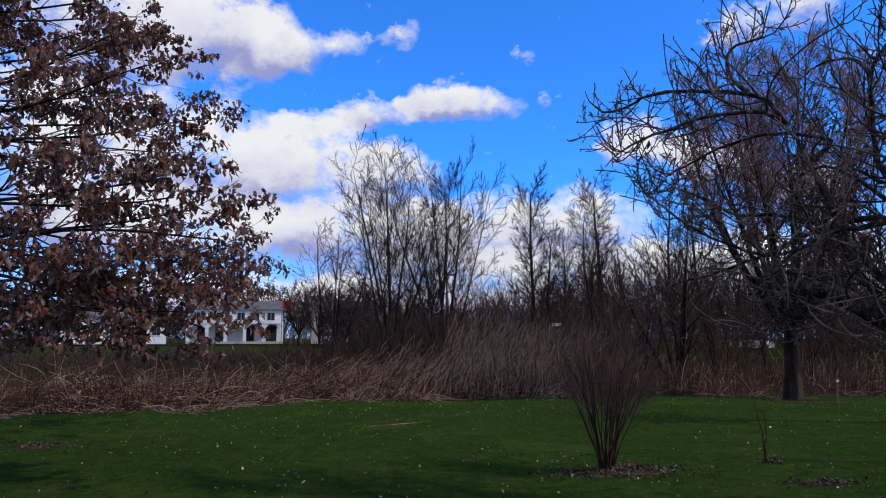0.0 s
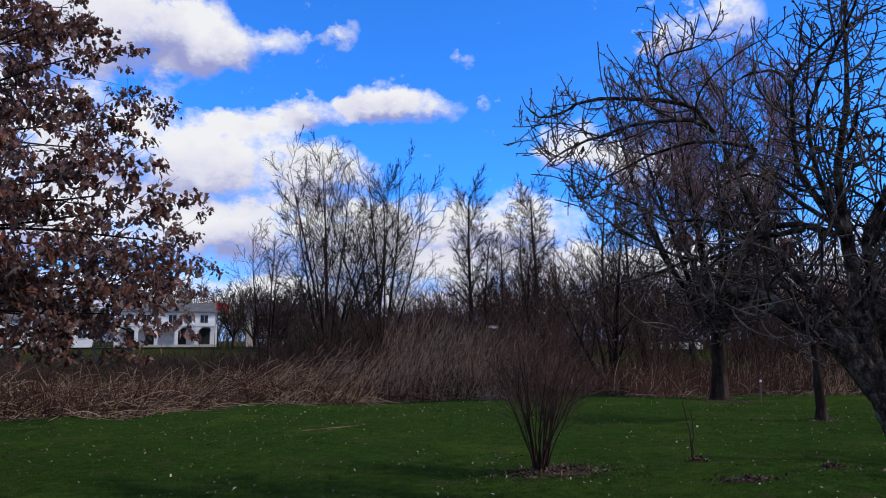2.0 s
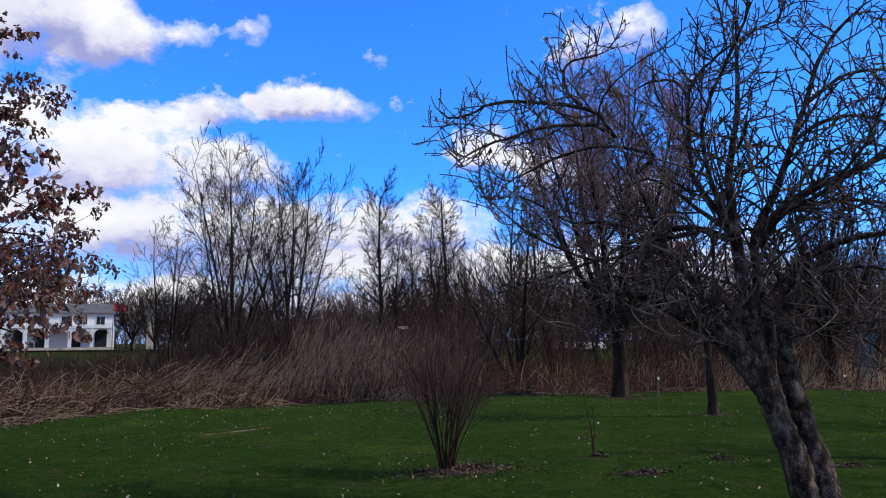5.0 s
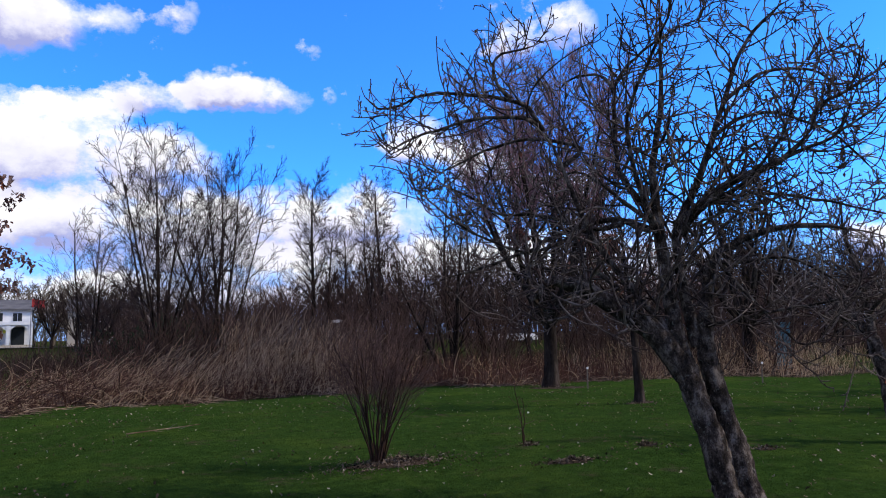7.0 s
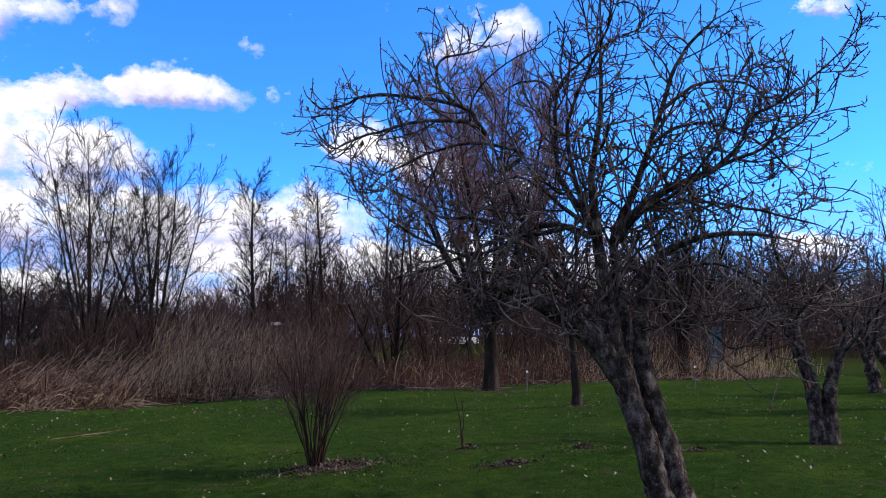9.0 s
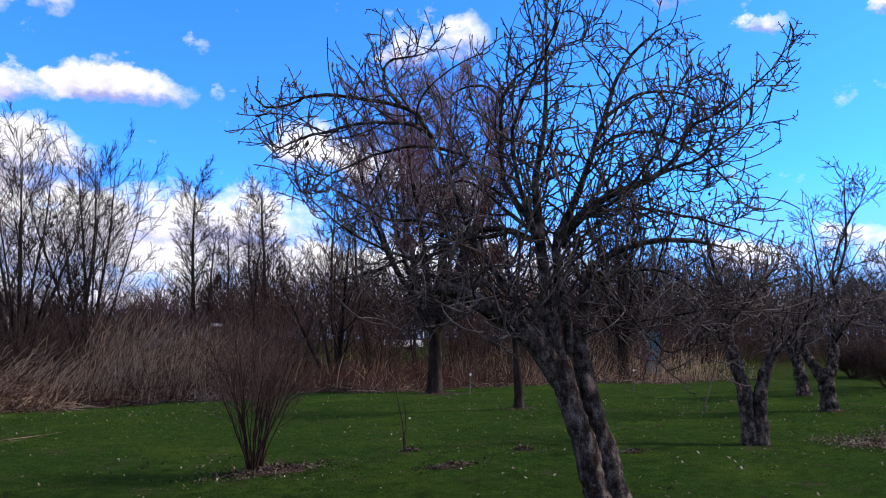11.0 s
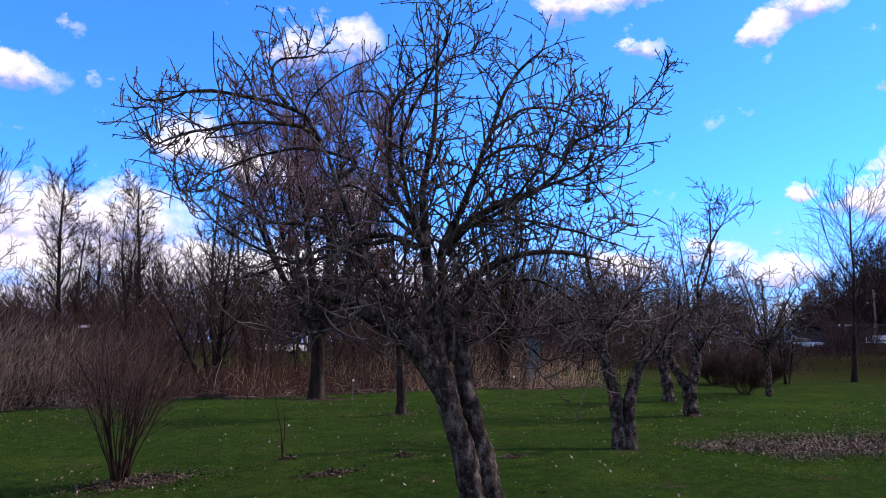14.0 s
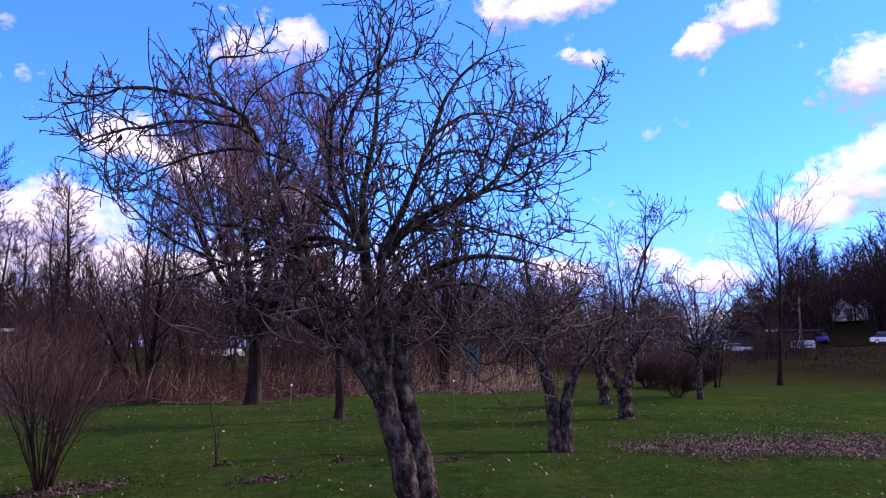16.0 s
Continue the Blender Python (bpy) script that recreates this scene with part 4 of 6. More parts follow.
# ---- oak that keeps its leaves ----
def oak_tree():
    rng = np.random.default_rng(33)
    root = thing("oak_tree", "young oak still full of withered brown leaves", "tree", (-7.7, 9.6, 0.0))
    n = 20
    line = spline([(0, 0, -0.1), (0.05, 0.02, 2.5), (-0.05, 0.0, 5.0), (0.0, 0.05, 8.5)], n, rng, 0.01)
    s = np.linspace(0, 1, n + 1)
    rad = 0.21 * (1 + 0.4 * np.exp(-s * 20)) * (1 - 0.85 * s)
    part("trunk", mesh_of("trunk", *rough_stem(line, rad, 16, rng, 0.05), M["dark_bark"]), root)
    k = 78
    zz = 2.0 + 6.4 * np.linspace(0, 1, k) ** 1.1
    zz = 2.0 + 0.52 * np.floor((zz - 2.0) / 0.52) + rng.uniform(0, 0.2, k)
    az = 2.4 * np.arange(k) + rng.normal(0, 0.3, k)
    side = np.arange(k) % 2 == 0
    az = np.where(side, rng.uniform(-1.25, 1.1, k), az)
    reach = 6.1 * np.clip(1.14 - (zz - 1.2) / 9.0, 0.2, 1) * rng.uniform(0.74, 1.0, k)
    reach = np.where((zz > 3.3) & (zz < 3.9), reach * 0.8, reach)
    steps = 10
    d = unit(np.stack([np.cos(az), np.sin(az), np.clip(0.04 + (zz - 3) * 0.09, -0.05, 0.6)], 1))
    pts = np.zeros((k, steps + 1, 3))
    pts[:, 0] = np.stack([np.interp(zz, line[:, 2], line[:, 0]), np.interp(zz, line[:, 2], line[:, 1]), zz], 1)
    for q in range(steps):
        d = unit(d + rng.normal(0, 0.06, d.shape) + np.array([0, 0, 0.004]))
        pts[:, q + 1] = pts[:, q] + d * (reach / steps)[:, None]
    r = (0.03 * reach / 5)[:, None] * np.linspace(1, 0.15, steps + 1)[None] + 0.004
    part("limb_work", mesh_of("limb_work", *tubes([(pts, r, 6)]), M["dark_bark"]), root, kind="stuff")
    pa, ra = grow(rng, pts, r, 13, (0.22, 1.0), (30, 60), (0.16, 0.34), 0.45, 5, 0.12, 0.03, 0.6, 0.4, 0.004)
    ok = (pa[..., 2] > 1.35).all(1) & (rng.random(len(pa)) < np.interp(pa[:, -1, 0], [1.5, 3.0, 3.8], [0.4, 0.6, 1.0]))
    pa, ra = pa[ok], ra[ok]
    pb, rb = grow(rng, pa, ra, 3, (0.3, 1.0), (25, 55), (0.3, 0.6), 0.3, 3, 0.12, 0.03, 0.7, 0.5, 0.0018)
    part("crown", mesh_of("crown", *tubes([(pa, ra, 4), (pb, rb, 3)]), M["dark_twig"]), root, kind="stuff")
    # sprays of leaves in tiers, open towards the heart of the tree
    ends = np.concatenate([pb[:, 2], pb[:, 3], pa[:, 3], pa[:, 4], pa[:, 5]])
    ends = ends[ends[:, 0] > 0.3]
    ends = ends[rng.random(len(ends)) < np.interp(ends[:, 0], [1.0, 3.0, 4.2], [0.62, 0.78, 1.0])]
    tier = np.sin(6.283 * (ends[:, 2] - 0.04 * ends[:, 0] ** 1.3 + 0.16 * np.sin(ends[:, 0] * 1.7 + ends[:, 1])) / 0.92)
    share = np.maximum(np.interp(tier, [-0.8, 0.0], [0.06, 1.0]), np.interp(ends[:, 2], [2.3, 2.9, 3.5, 4.7, 5.4], [1.0, 0.5, 0.08, 0.08, 0.75]))
    ends = ends[rng.random(len(ends)) < share]
    ends = np.concatenate([ends + rng.normal(0, 1, ends.shape) * np.array([0.055, 0.055, 0.042]) for _ in range(12)])
    ends = ends - np.array([0, 0, 0.04])
    ends = ends[ends[:, 2] > 1.42]
    part("foliage", mesh_of("foliage", *leaves(rng, ends, 0.08, 0.65), M["oak_leaf"]), root, "withered brown lobed leaves", kind="stuff")


oak_tree()


# ---- shrubs ----
def stem_shrub(name, label, at, seed, tall, wide, stems, group="", twig=6, turn=0.0, stem_mat="shrub_stem", twig_mat="shrub_twig"):
    """A shrub of many upright stems from one foot, fanning out into thin twigs."""
    rng = np.random.default_rng(seed)
    root = thing(name, label, "shrub", at, group, turn)
    az = rng.uniform(0, 6.283, stems)
    out = wide * np.sqrt(rng.random(stems))
    steps = 8
    foot = np.stack([np.cos(az), np.sin(az), np.zeros(stems)], 1) * (0.1 * np.sqrt(rng.random(stems)))[:, None] * wide / 0.5
    d = unit(np.stack([np.cos(az) * out * 1.2, np.sin(az) * out * 1.2, np.full(stems, tall * 0.7)], 1))
    pts = np.zeros((stems, steps + 1, 3))
    pts[:, 0] = foot - np.array([0, 0, 0.04])
    size = tall * rng.uniform(0.55, 0.85, stems)
    for q in range(steps):
        d = unit(d + rng.normal(0, 0.085, d.shape) + np.array([0, 0, 0.05]))
        pts[:, q + 1] = pts[:, q] + d * (size / steps)[:, None]
    rad = rng.uniform(0.006, 0.014, (stems, 1)) * np.linspace(1, 0.35, steps + 1)[None] * tall / 1.7
    for i in range(stems):
        part("stem", mesh_of("stem", *tubes([(pts[i:i + 1], rad[i:i + 1], 6)]), M[stem_mat]), root)
    pa, ra = grow(rng, pts, rad, twig, (0.45, 1.0), (18, 45), (0.25, 0.5), 0.3, 5, 0.05, 0.07, 0.55, 0.4, 0.0026, curl=0.06)
    pb, rb = grow(rng, pa, ra, 5, (0.2, 1.0), (18, 45), (0.35, 0.7), 0.3, 3, 0.06, 0.07, 0.7, 0.5, 0.0017, curl=0.06)
    part("crown", mesh_of("crown", *tubes([(pa, ra, 4), (pb, rb, 3)]), M[twig_mat]), root, kind="stuff")
    return root


stem_shrub("shrub", "leafless reddish-brown shrub of many upright stems in mulch", (1.98, 9.3, 0.0), 53, 1.95, 0.42, 30, twig=9)
dense = stem_shrub("shrub", "rounded dense dark-brown shrub on the lawn", (25.0, 17.9, 0.0), 52, 1.2, 0.9, 46, "rounded shrubs", 17, twig_mat="shrub_stem")
copy_thing(dense, pose(21.5, 14.3, 0, 0, 0, 70) @ Matrix.Scale(0.85, 4))
copy_thing(dense, pose(25.8, 16.4, 0, 0, 0, 130) @ Matrix.Scale(1.1, 4))
copy_thing(dense, pose(26.2, 18.6, 0, 0, 0, 200))


def sapling():
    rng = np.random.default_rng(61)
    root = thing("sapling", "thin young sapling of two bare twigs with a tied tag", "sapling", (4.13, 9.74, 0.0))
    a = spline([(0.02, 0, -0.03), (0.0, 0, 0.25), (-0.05, 0, 0.55), (-0.1, 0, 0.85)], 8, rng, 0.006)
    b = spline([(0.03, 0, -0.03), (0.03, 0, 0.2), (0.05, 0.02, 0.45), (0.03, 0.02, 0.66)], 8, rng, 0.006)
    for line in (a, b):
        r = np.linspace(0.011, 0.004, 9)
        part("stem", mesh_of("stem", *tubes([(line[None], r[None], 6)]), M["shrub_stem"]), root)
        pa, ra = grow(rng, line[None], r[None], 5, (0.3, 0.95), (30, 60), (0.12, 0.25), 0.3, 3, 0.1, 0.1, 0.6, 0.5, 0.003)
        part("crown", mesh_of("crown", *tubes([(pa, ra, 4)]), M["shrub_twig"]), root, kind="stuff")
    bm = box_bm((0.03, 0.004, 0.02), (0.1, 0.0, 0.46), 0.001)
    part("tag", bm_mesh("tag", bm, M["white_paint"]), root, "small white tag")


sapling()



# ---- reed bed ----
FRONT = np.array([(-30, 4), (-14, 12), (-8.8, 15), (-6, 16.6), (-3.2, 18.9), (0.2, 20.2), (6.2, 20.8), (12.9, 20.9), (17.6, 19.9), (21.5, 19.3)], dtype=float)


def along(s):
    """The point and the outward side of the reed bed's edge at the lengths s."""
    seg = np.diff(FRONT, axis=0)
    size = np.linalg.norm(seg, axis=1)
    edge = np.concatenate([[0], np.cumsum(size)])
    i = np.clip(np.searchsorted(edge, s, side="right") - 1, 0, len(seg) - 1)
    f = ((s - edge[i]) / size[i])[:, None]
    way_ = seg[i] / size[i][:, None]
    return FRONT[i] + seg[i] * f, np.stack([-way_[:, 1], way_[:, 0]], 1), edge[-1]


def stalks(rng, foot, d, size, bend, wide, steps=3, tip=0.35):
    """Thin flat-bladed stalks that bend over: points and quads (two crossed strips would show double, so each is a three-sided tube)."""
    pts = np.empty((len(foot), steps + 1, 3))
    pts[:, 0] = foot
    for q in range(steps):
        d = unit(d + bend)
        pts[:, q + 1] = pts[:, q] + d * (size / steps)[:, None]
    rad = wide[:, None] * np.linspace(1, tip, steps + 1)[None]
    return pts, rad


def reed_bed():
    rng = np.random.default_rng(70)
    _, _, total = along(np.array([0.0]))
    n = 21000
    s = rng.uniform(8, total, n)
    depth = rng.random(n) ** 1.2 * 7.0
    p, side, _ = along(s)
    wave = 0.35 * np.sin(s * 1.3) + 0.25 * np.sin(s * 3.1 + 1)
    xy = p + side * (depth + wave)[:, None]
    x = xy[:, 0]
    # how upright and tall the reeds stand along the bed
    tall = np.interp(x, [-20, -9, -5.5, -3, -1, 0.5, 3, 4.5, 7, 11, 12.5, 16, 22], [0.8, 1.0, 1.4, 1.5, 1.8, 2.2, 2.15, 1.8, 1.05, 0.95, 1.3, 1.55, 1.5])
    upright = np.interp(x, [-8, -5, -1.5, 0.5], [0.14, 0.3, 0.6, 0.85])
    size = tall * rng.uniform(0.42, 1.12, n) * np.clip(0.35 + depth * 0.32, 0, 1)
    keep = rng.random(n) < np.interp(x, [-1, 2, 3.5, 5, 11, 13], [1, 1, 0.6, 0.12, 0.12, 0.6])
    stand = keep & (rng.random(n) < upright)
    z = height(xy[:, 0], xy[:, 1])
    foot = np.concatenate([xy, z[:, None] - 0.03], 1)
    m = np.where(stand)[0]
    lean = np.interp(x[m], [-6, -2, 0, 3], [1.05, 0.6, 0.3, 0.08])
    d = unit(np.stack([lean + rng.normal(0, 0.24, len(m)), rng.normal(0, 0.2, len(m)), np.ones(len(m))], 1))
    bend = np.stack([lean * 0.16 + rng.normal(0.03, 0.06, len(m)), rng.normal(0, 0.05, len(m)), np.full(len(m), -0.03)], 1)
    pts, rad = stalks(rng, foot[m], d, size[m], bend, rng.uniform(0.0028, 0.0065, len(m)))
    ob = new("reeds", mesh_of("reeds", *tubes([(pts, rad, 3)]), M["reed"]))
    tagged(ob, "tall dry tan reeds leaning with the wind", "reeds", kind="stuff")
    # blades on the stalks
    pb, rb = grow(rng, pts, rad, 1, (0.2, 0.85), (15, 40), (0.2, 0.4), 0.3, 2, 0.08, -0.12, 1.0, 0.3, 0.0035)
    ob = new("reed_blades", mesh_of("reed_blades", *tubes([(pb, rb, 3)]), M["reed"]))
    tagged(ob, "dry curling reed blades", "reeds", kind="stuff")
    tops = pts[(size[m] > 1.5) & (rng.random(len(m)) < 0.4)][:, -2:]
    mid = (tops[:, 0] * 0.4 + tops[:, 1] * 0.6)
    pl = np.stack([mid, tops[:, 1], tops[:, 1] + (tops[:, 1] - mid) * 0.6 + np.array([0.05, 0, -0.02])], 1)
    rp = np.tile(np.array([0.006, 0.016, 0.004]), (len(pl), 1))
    ob = new("reed_plumes", mesh_of("reed_plumes", *tubes([(pl, rp, 4)]), M["plume"]))
    tagged(ob, "feathery brown reed plumes", "reeds", kind="stuff")
    # fallen, matted reeds
    m = np.where((rng.random(n) < np.interp(x, [-4, 0, 3, 6, 12, 14], [1.0, 0.9, 0.7, 0.2, 0.2, 0.25])) & (depth < np.interp(x, [-3, 2], [7, 2.5])))[0]
    layer = rng.random(len(m)) * np.interp(x[m], [-20, -7, -3, 1, 4, 20], [0.4, 0.6, 0.75, 0.6, 0.35, 0.25]) * np.clip(0.15 + depth[m] * 0.7, 0, 1) * (0.62 + 0.38 * np.sin(s[m] * 2.3 + 1.2 * np.sin(depth[m] * 1.9)))
    f = foot[m].copy()
    f[:, 2] += layer
    a = rng.normal(0.2, 1.7, len(m))
    d = unit(np.stack([np.cos(a), np.sin(a), rng.normal(0.35, 0.6, len(m))], 1))
    bend = np.stack([rng.normal(0, 0.2, len(m)), rng.normal(0, 0.2, len(m)), rng.uniform(-0.4, 0.03, len(m))], 1)
    pts, rad = stalks(rng, f, d, rng.uniform(0.35, 1.2, len(m)), bend, rng.uniform(0.006, 0.018, len(m)), 5)
    pts[..., 2] = np.maximum(pts[..., 2], height(pts[..., 0], pts[..., 1]) + 0.01)
    ob = new("matted_reeds", mesh_of("matted_reeds", *tubes([(pts, rad, 3)]), M["old_reed"]))
    tagged(ob, "flattened tangle of fallen dry reeds", "reeds", kind="stuff")


reed_bed()


def under_reeds():
    """The bare earth and litter under the reed bed, a little above the lawn."""
    s = np.linspace(0, along(np.array([0.0]))[2] - 0.01, 160)
    p, side, _ = along(s)
    wave = 0.35 * np.sin(s * 1.3) + 0.25 * np.sin(s * 3.1 + 1) + 0.12 * np.sin(s * 7.7)
    rows = []
    for k, w in enumerate(np.linspace(0, 1, 10)):
        xy = p + side * ((wave + 0.12) * (1 - w) + w * 8.5)[:, None]
        lump = 0.02 - 0.06 * (k == 0) + (0.1 * np.sin(s * 2.2 + k) + 0.12) * np.sin(w * 3.14) * np.clip((3 - xy[:, 0]) / 6, 0.2, 1)
        rows.append(np.concatenate([xy, (height(xy[:, 0], xy[:, 1]) + lump)[:, None]], 1))
    v = np.stack(rows).reshape(-1, 3)
    idx = np.arange(len(v)).reshape(10, 160)
    f = np.stack([idx[:-1, :-1], idx[:-1, 1:], idx[1:, 1:], idx[1:, :-1]], -1).reshape(-1, 4)
    ob = new("reed_ground", mesh_of("reed_ground", v, f, M["soil"]))
    tagged(ob, "dark boggy earth under the reeds", "ground", kind="structure")


under_reeds()


def thicket():
    """Brushwood behind the reeds: a dense dark tangle of thin stems."""
    rng = np.random.default_rng(77)
    n = 4800
    az = np.radians(rng.uniform(-34, 60, n))
    d = np.where(az > radians(42), rng.uniform(46, 60, n), rng.uniform(27, 46, n))
    x, y = d * np.sin(az), d * np.cos(az)
    a = np.degrees(az)
    tall = np.interp(a, [-34, -16, -9, -3, 2, 8, 20, 34, 44, 60], [1.0, 1.0, 1.3, 2.6, 3.0, 3.3, 3.8, 3.8, 3.2, 1.8]) * rng.uniform(0.5, 1.15, n)
    gap = (np.abs(a - 24.3) < 1.6) | (np.abs(a - 17.4) < 1.7)
    tall = np.where(gap, 0.6, tall)
    foot = np.stack([x, y, height(x, y) - 0.05], 1)
    pts, rad = stalks(rng, foot, unit(np.stack([rng.normal(0, 0.3, n), rng.normal(0, 0.3, n), np.ones(n)], 1)), tall, rng.normal(0, 0.1, (n, 3)), rng.uniform(0.009, 0.021, n), 3, 0.15)
    pb, rb = grow(rng, pts, rad, 5, (0.2, 1.0), (20, 55), (0.3, 0.6), 0.4, 2, 0.15, 0.04, 0.7, 0.5, 0.0088)
    ob = new("thicket", mesh_of("thicket", *tubes([(pts, rad, 3), (pb, rb, 3)]), M["brush"]))
    tagged(ob, "dense dark leafless brushwood behind the reeds", "thicket", kind="stuff")
    n = 2700
    az = np.radians(rng.uniform(60, 80, n))
    d = rng.uniform(134, 185, n)
    d = np.where((np.abs(np.degrees(az) - 67.6) < 1.0) & (d < 156), d + 24, d)
    x, y = d * np.sin(az), d * np.cos(az)
    foot = np.stack([x, y, height(x, y) - 0.05], 1)
    pts, rad = stalks(rng, foot, unit(np.stack([rng.normal(0, 0.3, n), rng.normal(0, 0.3, n), np.ones(n)], 1)), rng.uniform(3, 8, n) * np.interp(np.degrees(az), [58, 66, 72], [1.0, 1.3, 1.9]), rng.normal(0, 0.12, (n, 3)), rng.uniform(0.05, 0.12, n), 3)
    pb, rb = grow(rng, pts, rad, 4, (0.2, 1.0), (20, 55), (0.3, 0.6), 0.4, 2, 0.15, 0.04, 0.7, 0.5, 0.045)
    ob = new("hill_thicket", mesh_of("hill_thicket", *tubes([(pts, rad, 3), (pb, rb, 3)]), M["hill_brush"]))
    tagged(ob, "dense dark undergrowth of the wooded hillside", "thicket", kind="stuff")
    n = 800
    az = np.radians(rng.uniform(-36, 4, n))
    d = rng.uniform(108, 128, n)
    x, y = d * np.sin(az), d * np.cos(az)
    foot = np.stack([x, y, height(x, y) - 0.05], 1)
    pts, rad = stalks(rng, foot, unit(np.stack([rng.normal(0, 0.2, n), rng.normal(0, 0.2, n), np.ones(n)], 1)), rng.uniform(2.2, 6.0, n), rng.normal(0, 0.08, (n, 3)), rng.uniform(0.03, 0.06, n), 3, 0.2)
    pb, rb = grow(rng, pts, rad, 9, (0.1, 1.0), (20, 55), (0.25, 0.5), 0.4, 2, 0.15, 0.04, 0.7, 0.5, 0.022)
    ob = new("far_hedge", mesh_of("far_hedge", *tubes([(pts, rad, 3), (pb, rb, 3)]), M["tan_twig"]))
    tagged(ob, "tan bare hedge and saplings behind the far houses", "hedge", kind="stuff")
    n = 620
    az = np.radians(np.concatenate([rng.normal(61.5, 1.7, n // 2), rng.uniform(56, 71, n - n // 2)]))
    d = rng.uniform(70, 98, n)
    x, y = d * np.sin(az), d * np.cos(az)
    foot = np.stack([x, y, height(x, y) - 0.05], 1)
    tall = rng.uniform(1.0, 4.2, n) * np.where(np.arange(n) < n // 2, 1.0, 0.18) * np.where(np.abs(np.degrees(az) - 60.3) < 1.6, 0.25, 1.0)
    pts, rad = stalks(rng, foot, unit(np.stack([rng.normal(0, 0.25, n), rng.normal(0, 0.25, n), np.ones(n)], 1)), tall, rng.normal(0, 0.1, (n, 3)), rng.uniform(0.02, 0.05, n), 3)
    pb, rb = grow(rng, pts, rad, 7, (0.2, 1.0), (20, 55), (0.3, 0.6), 0.4, 2, 0.15, 0.04, 0.7, 0.5, 0.018)
    ob = new("road_brush", mesh_of("road_brush", *tubes([(pts, rad, 3), (pb, rb, 3)]), M["hill_brush"]))
    tagged(ob, "dark bare brush along the bank below the road", "thicket", kind="stuff")
    # dead grass and bramble on the bank
    n = 26000
    az = np.radians(rng.uniform(55, 78, n))
    d = rng.uniform(44, 104, n)
    ok = noise_field(d * 0.35, np.degrees(az) * 0.9) + rng.normal(0, 0.25, n) > np.interp(d, [44, 62, 100], [0.45, -0.1, -0.5])
    az, d = az[ok], d[ok]
    n = len(d)
    x, y = d * np.sin(az), d * np.cos(az)
    foot = np.stack([x, y, height(x, y) - 0.03], 1)
    pts, rad = stalks(rng, foot, unit(np.stack([rng.normal(0, 0.9, n), rng.normal(0, 0.9, n), np.ones(n)], 1)), rng.uniform(0.1, 0.34, n), rng.normal(0, 0.2, (n, 3)), rng.uniform(0.008, 0.02, n), 3)
    ob = new("bank_weeds", mesh_of("bank_weeds", *tubes([(pts, rad, 3)]), M["bank_weed"]))
    tagged(ob, "brown dead grass and bramble on the bank", "weeds", kind="stuff")
    n = 2200
    az = np.radians(rng.uniform(-9, 58, n))
    d = rng.uniform(62, 108, n)
    x, y = d * np.sin(az), d * np.cos(az)
    foot = np.stack([x, y, height(x, y) - 0.05], 1)
    tall = rng.uniform(4.5, 9.5, n) * np.interp(np.degrees(az), [-9, 2, 10, 40, 58], [0.5, 0.6, 1.0, 1.0, 0.75])
    pts, rad = stalks(rng, foot, unit(np.stack([rng.normal(0, 0.1, n), rng.normal(0, 0.1, n), np.ones(n)], 1)), tall, rng.normal(0, 0.05, (n, 3)), rng.uniform(0.03, 0.065, n), 4, 0.1)
    pb, rb = grow(rng, pts, rad, 14, (0.2, 1.0), (22, 50), (0.16, 0.36), 0.45, 2, 0.1, 0.04, 0.5, 0.4, 0.018)
    ob = new("far_woods", mesh_of("far_woods", *tubes([(pts, rad, 3), (pb, rb, 3)]), M["dark_twig"]))
    tagged(ob, "far belt of thin bare grey-brown trees", "woods", kind="stuff")
    # low red-brown stalks along the edge of the reeds
    n = 9000
    s = rng.uniform(22, along(np.array([0.0]))[2] - 8, n)
    p, side, _ = along(s)
    xy = p + side * (0.25 + rng.random(n) ** 1.6 * 6)[:, None]
    foot = np.concatenate([xy, height(xy[:, 0], xy[:, 1])[:, None] - 0.03], 1)
    pts, rad = stalks(rng, foot, unit(np.stack([rng.normal(0, 0.2, n), rng.normal(0, 0.2, n), np.ones(n)], 1)), rng.uniform(0.25, 1.0, n), rng.normal(0, 0.08, (n, 3)), rng.uniform(0.003, 0.007, n), 4)
    ob = new("weed_stalks", mesh_of("weed_stalks", *tubes([(pts, rad, 3)]), M["weed"]))
    tagged(ob, "thin red-brown dead weed stalks", "weeds", kind="stuff")


thicket()

# ---- trees behind the reeds ----
G_WOOD = "bare trees behind the reeds"
w1, _ = bare_tree("willow_tree", "large bare willow with many stems fanning out", (-2.1, 31.9, 0.0), 81, 10.6, 0.09, "willow", M["dark_bark"], M["grey_twig"], G_WOOD, 0, fine=(7, 8, 0), fan=0.5, stems=9, limbs=13)
w2, _ = bare_tree("willow_tree", "bare willow with few upright stems", (0.0, 33.0, 0.0), 86, 11.0, 0.1, "willow", M["dark_bark"], M["grey_twig"], G_WOOD, 0, fine=(7, 8, 0), fan=0.38, stems=7, limbs=13)
lt, _ = bare_tree("bare_tree", "slender bare tree leaning over the reeds", (-5.4, 35.4, 0.0), 82, 7.6, 0.1, "willow", M["dark_bark"], M["dark_twig"], G_WOOD, 0, fine=(5, 6, 0), fan=0.45, stems=4)
p1, _ = bare_tree("poplar_tree", "tall slim bare tree with a feathery top", (4.7, 37.7, 0.0), 83, 10.6, 0.15, "poplar", M["dark_bark"], M["grey_twig"], G_WOOD, fine=(8, 11, 0))
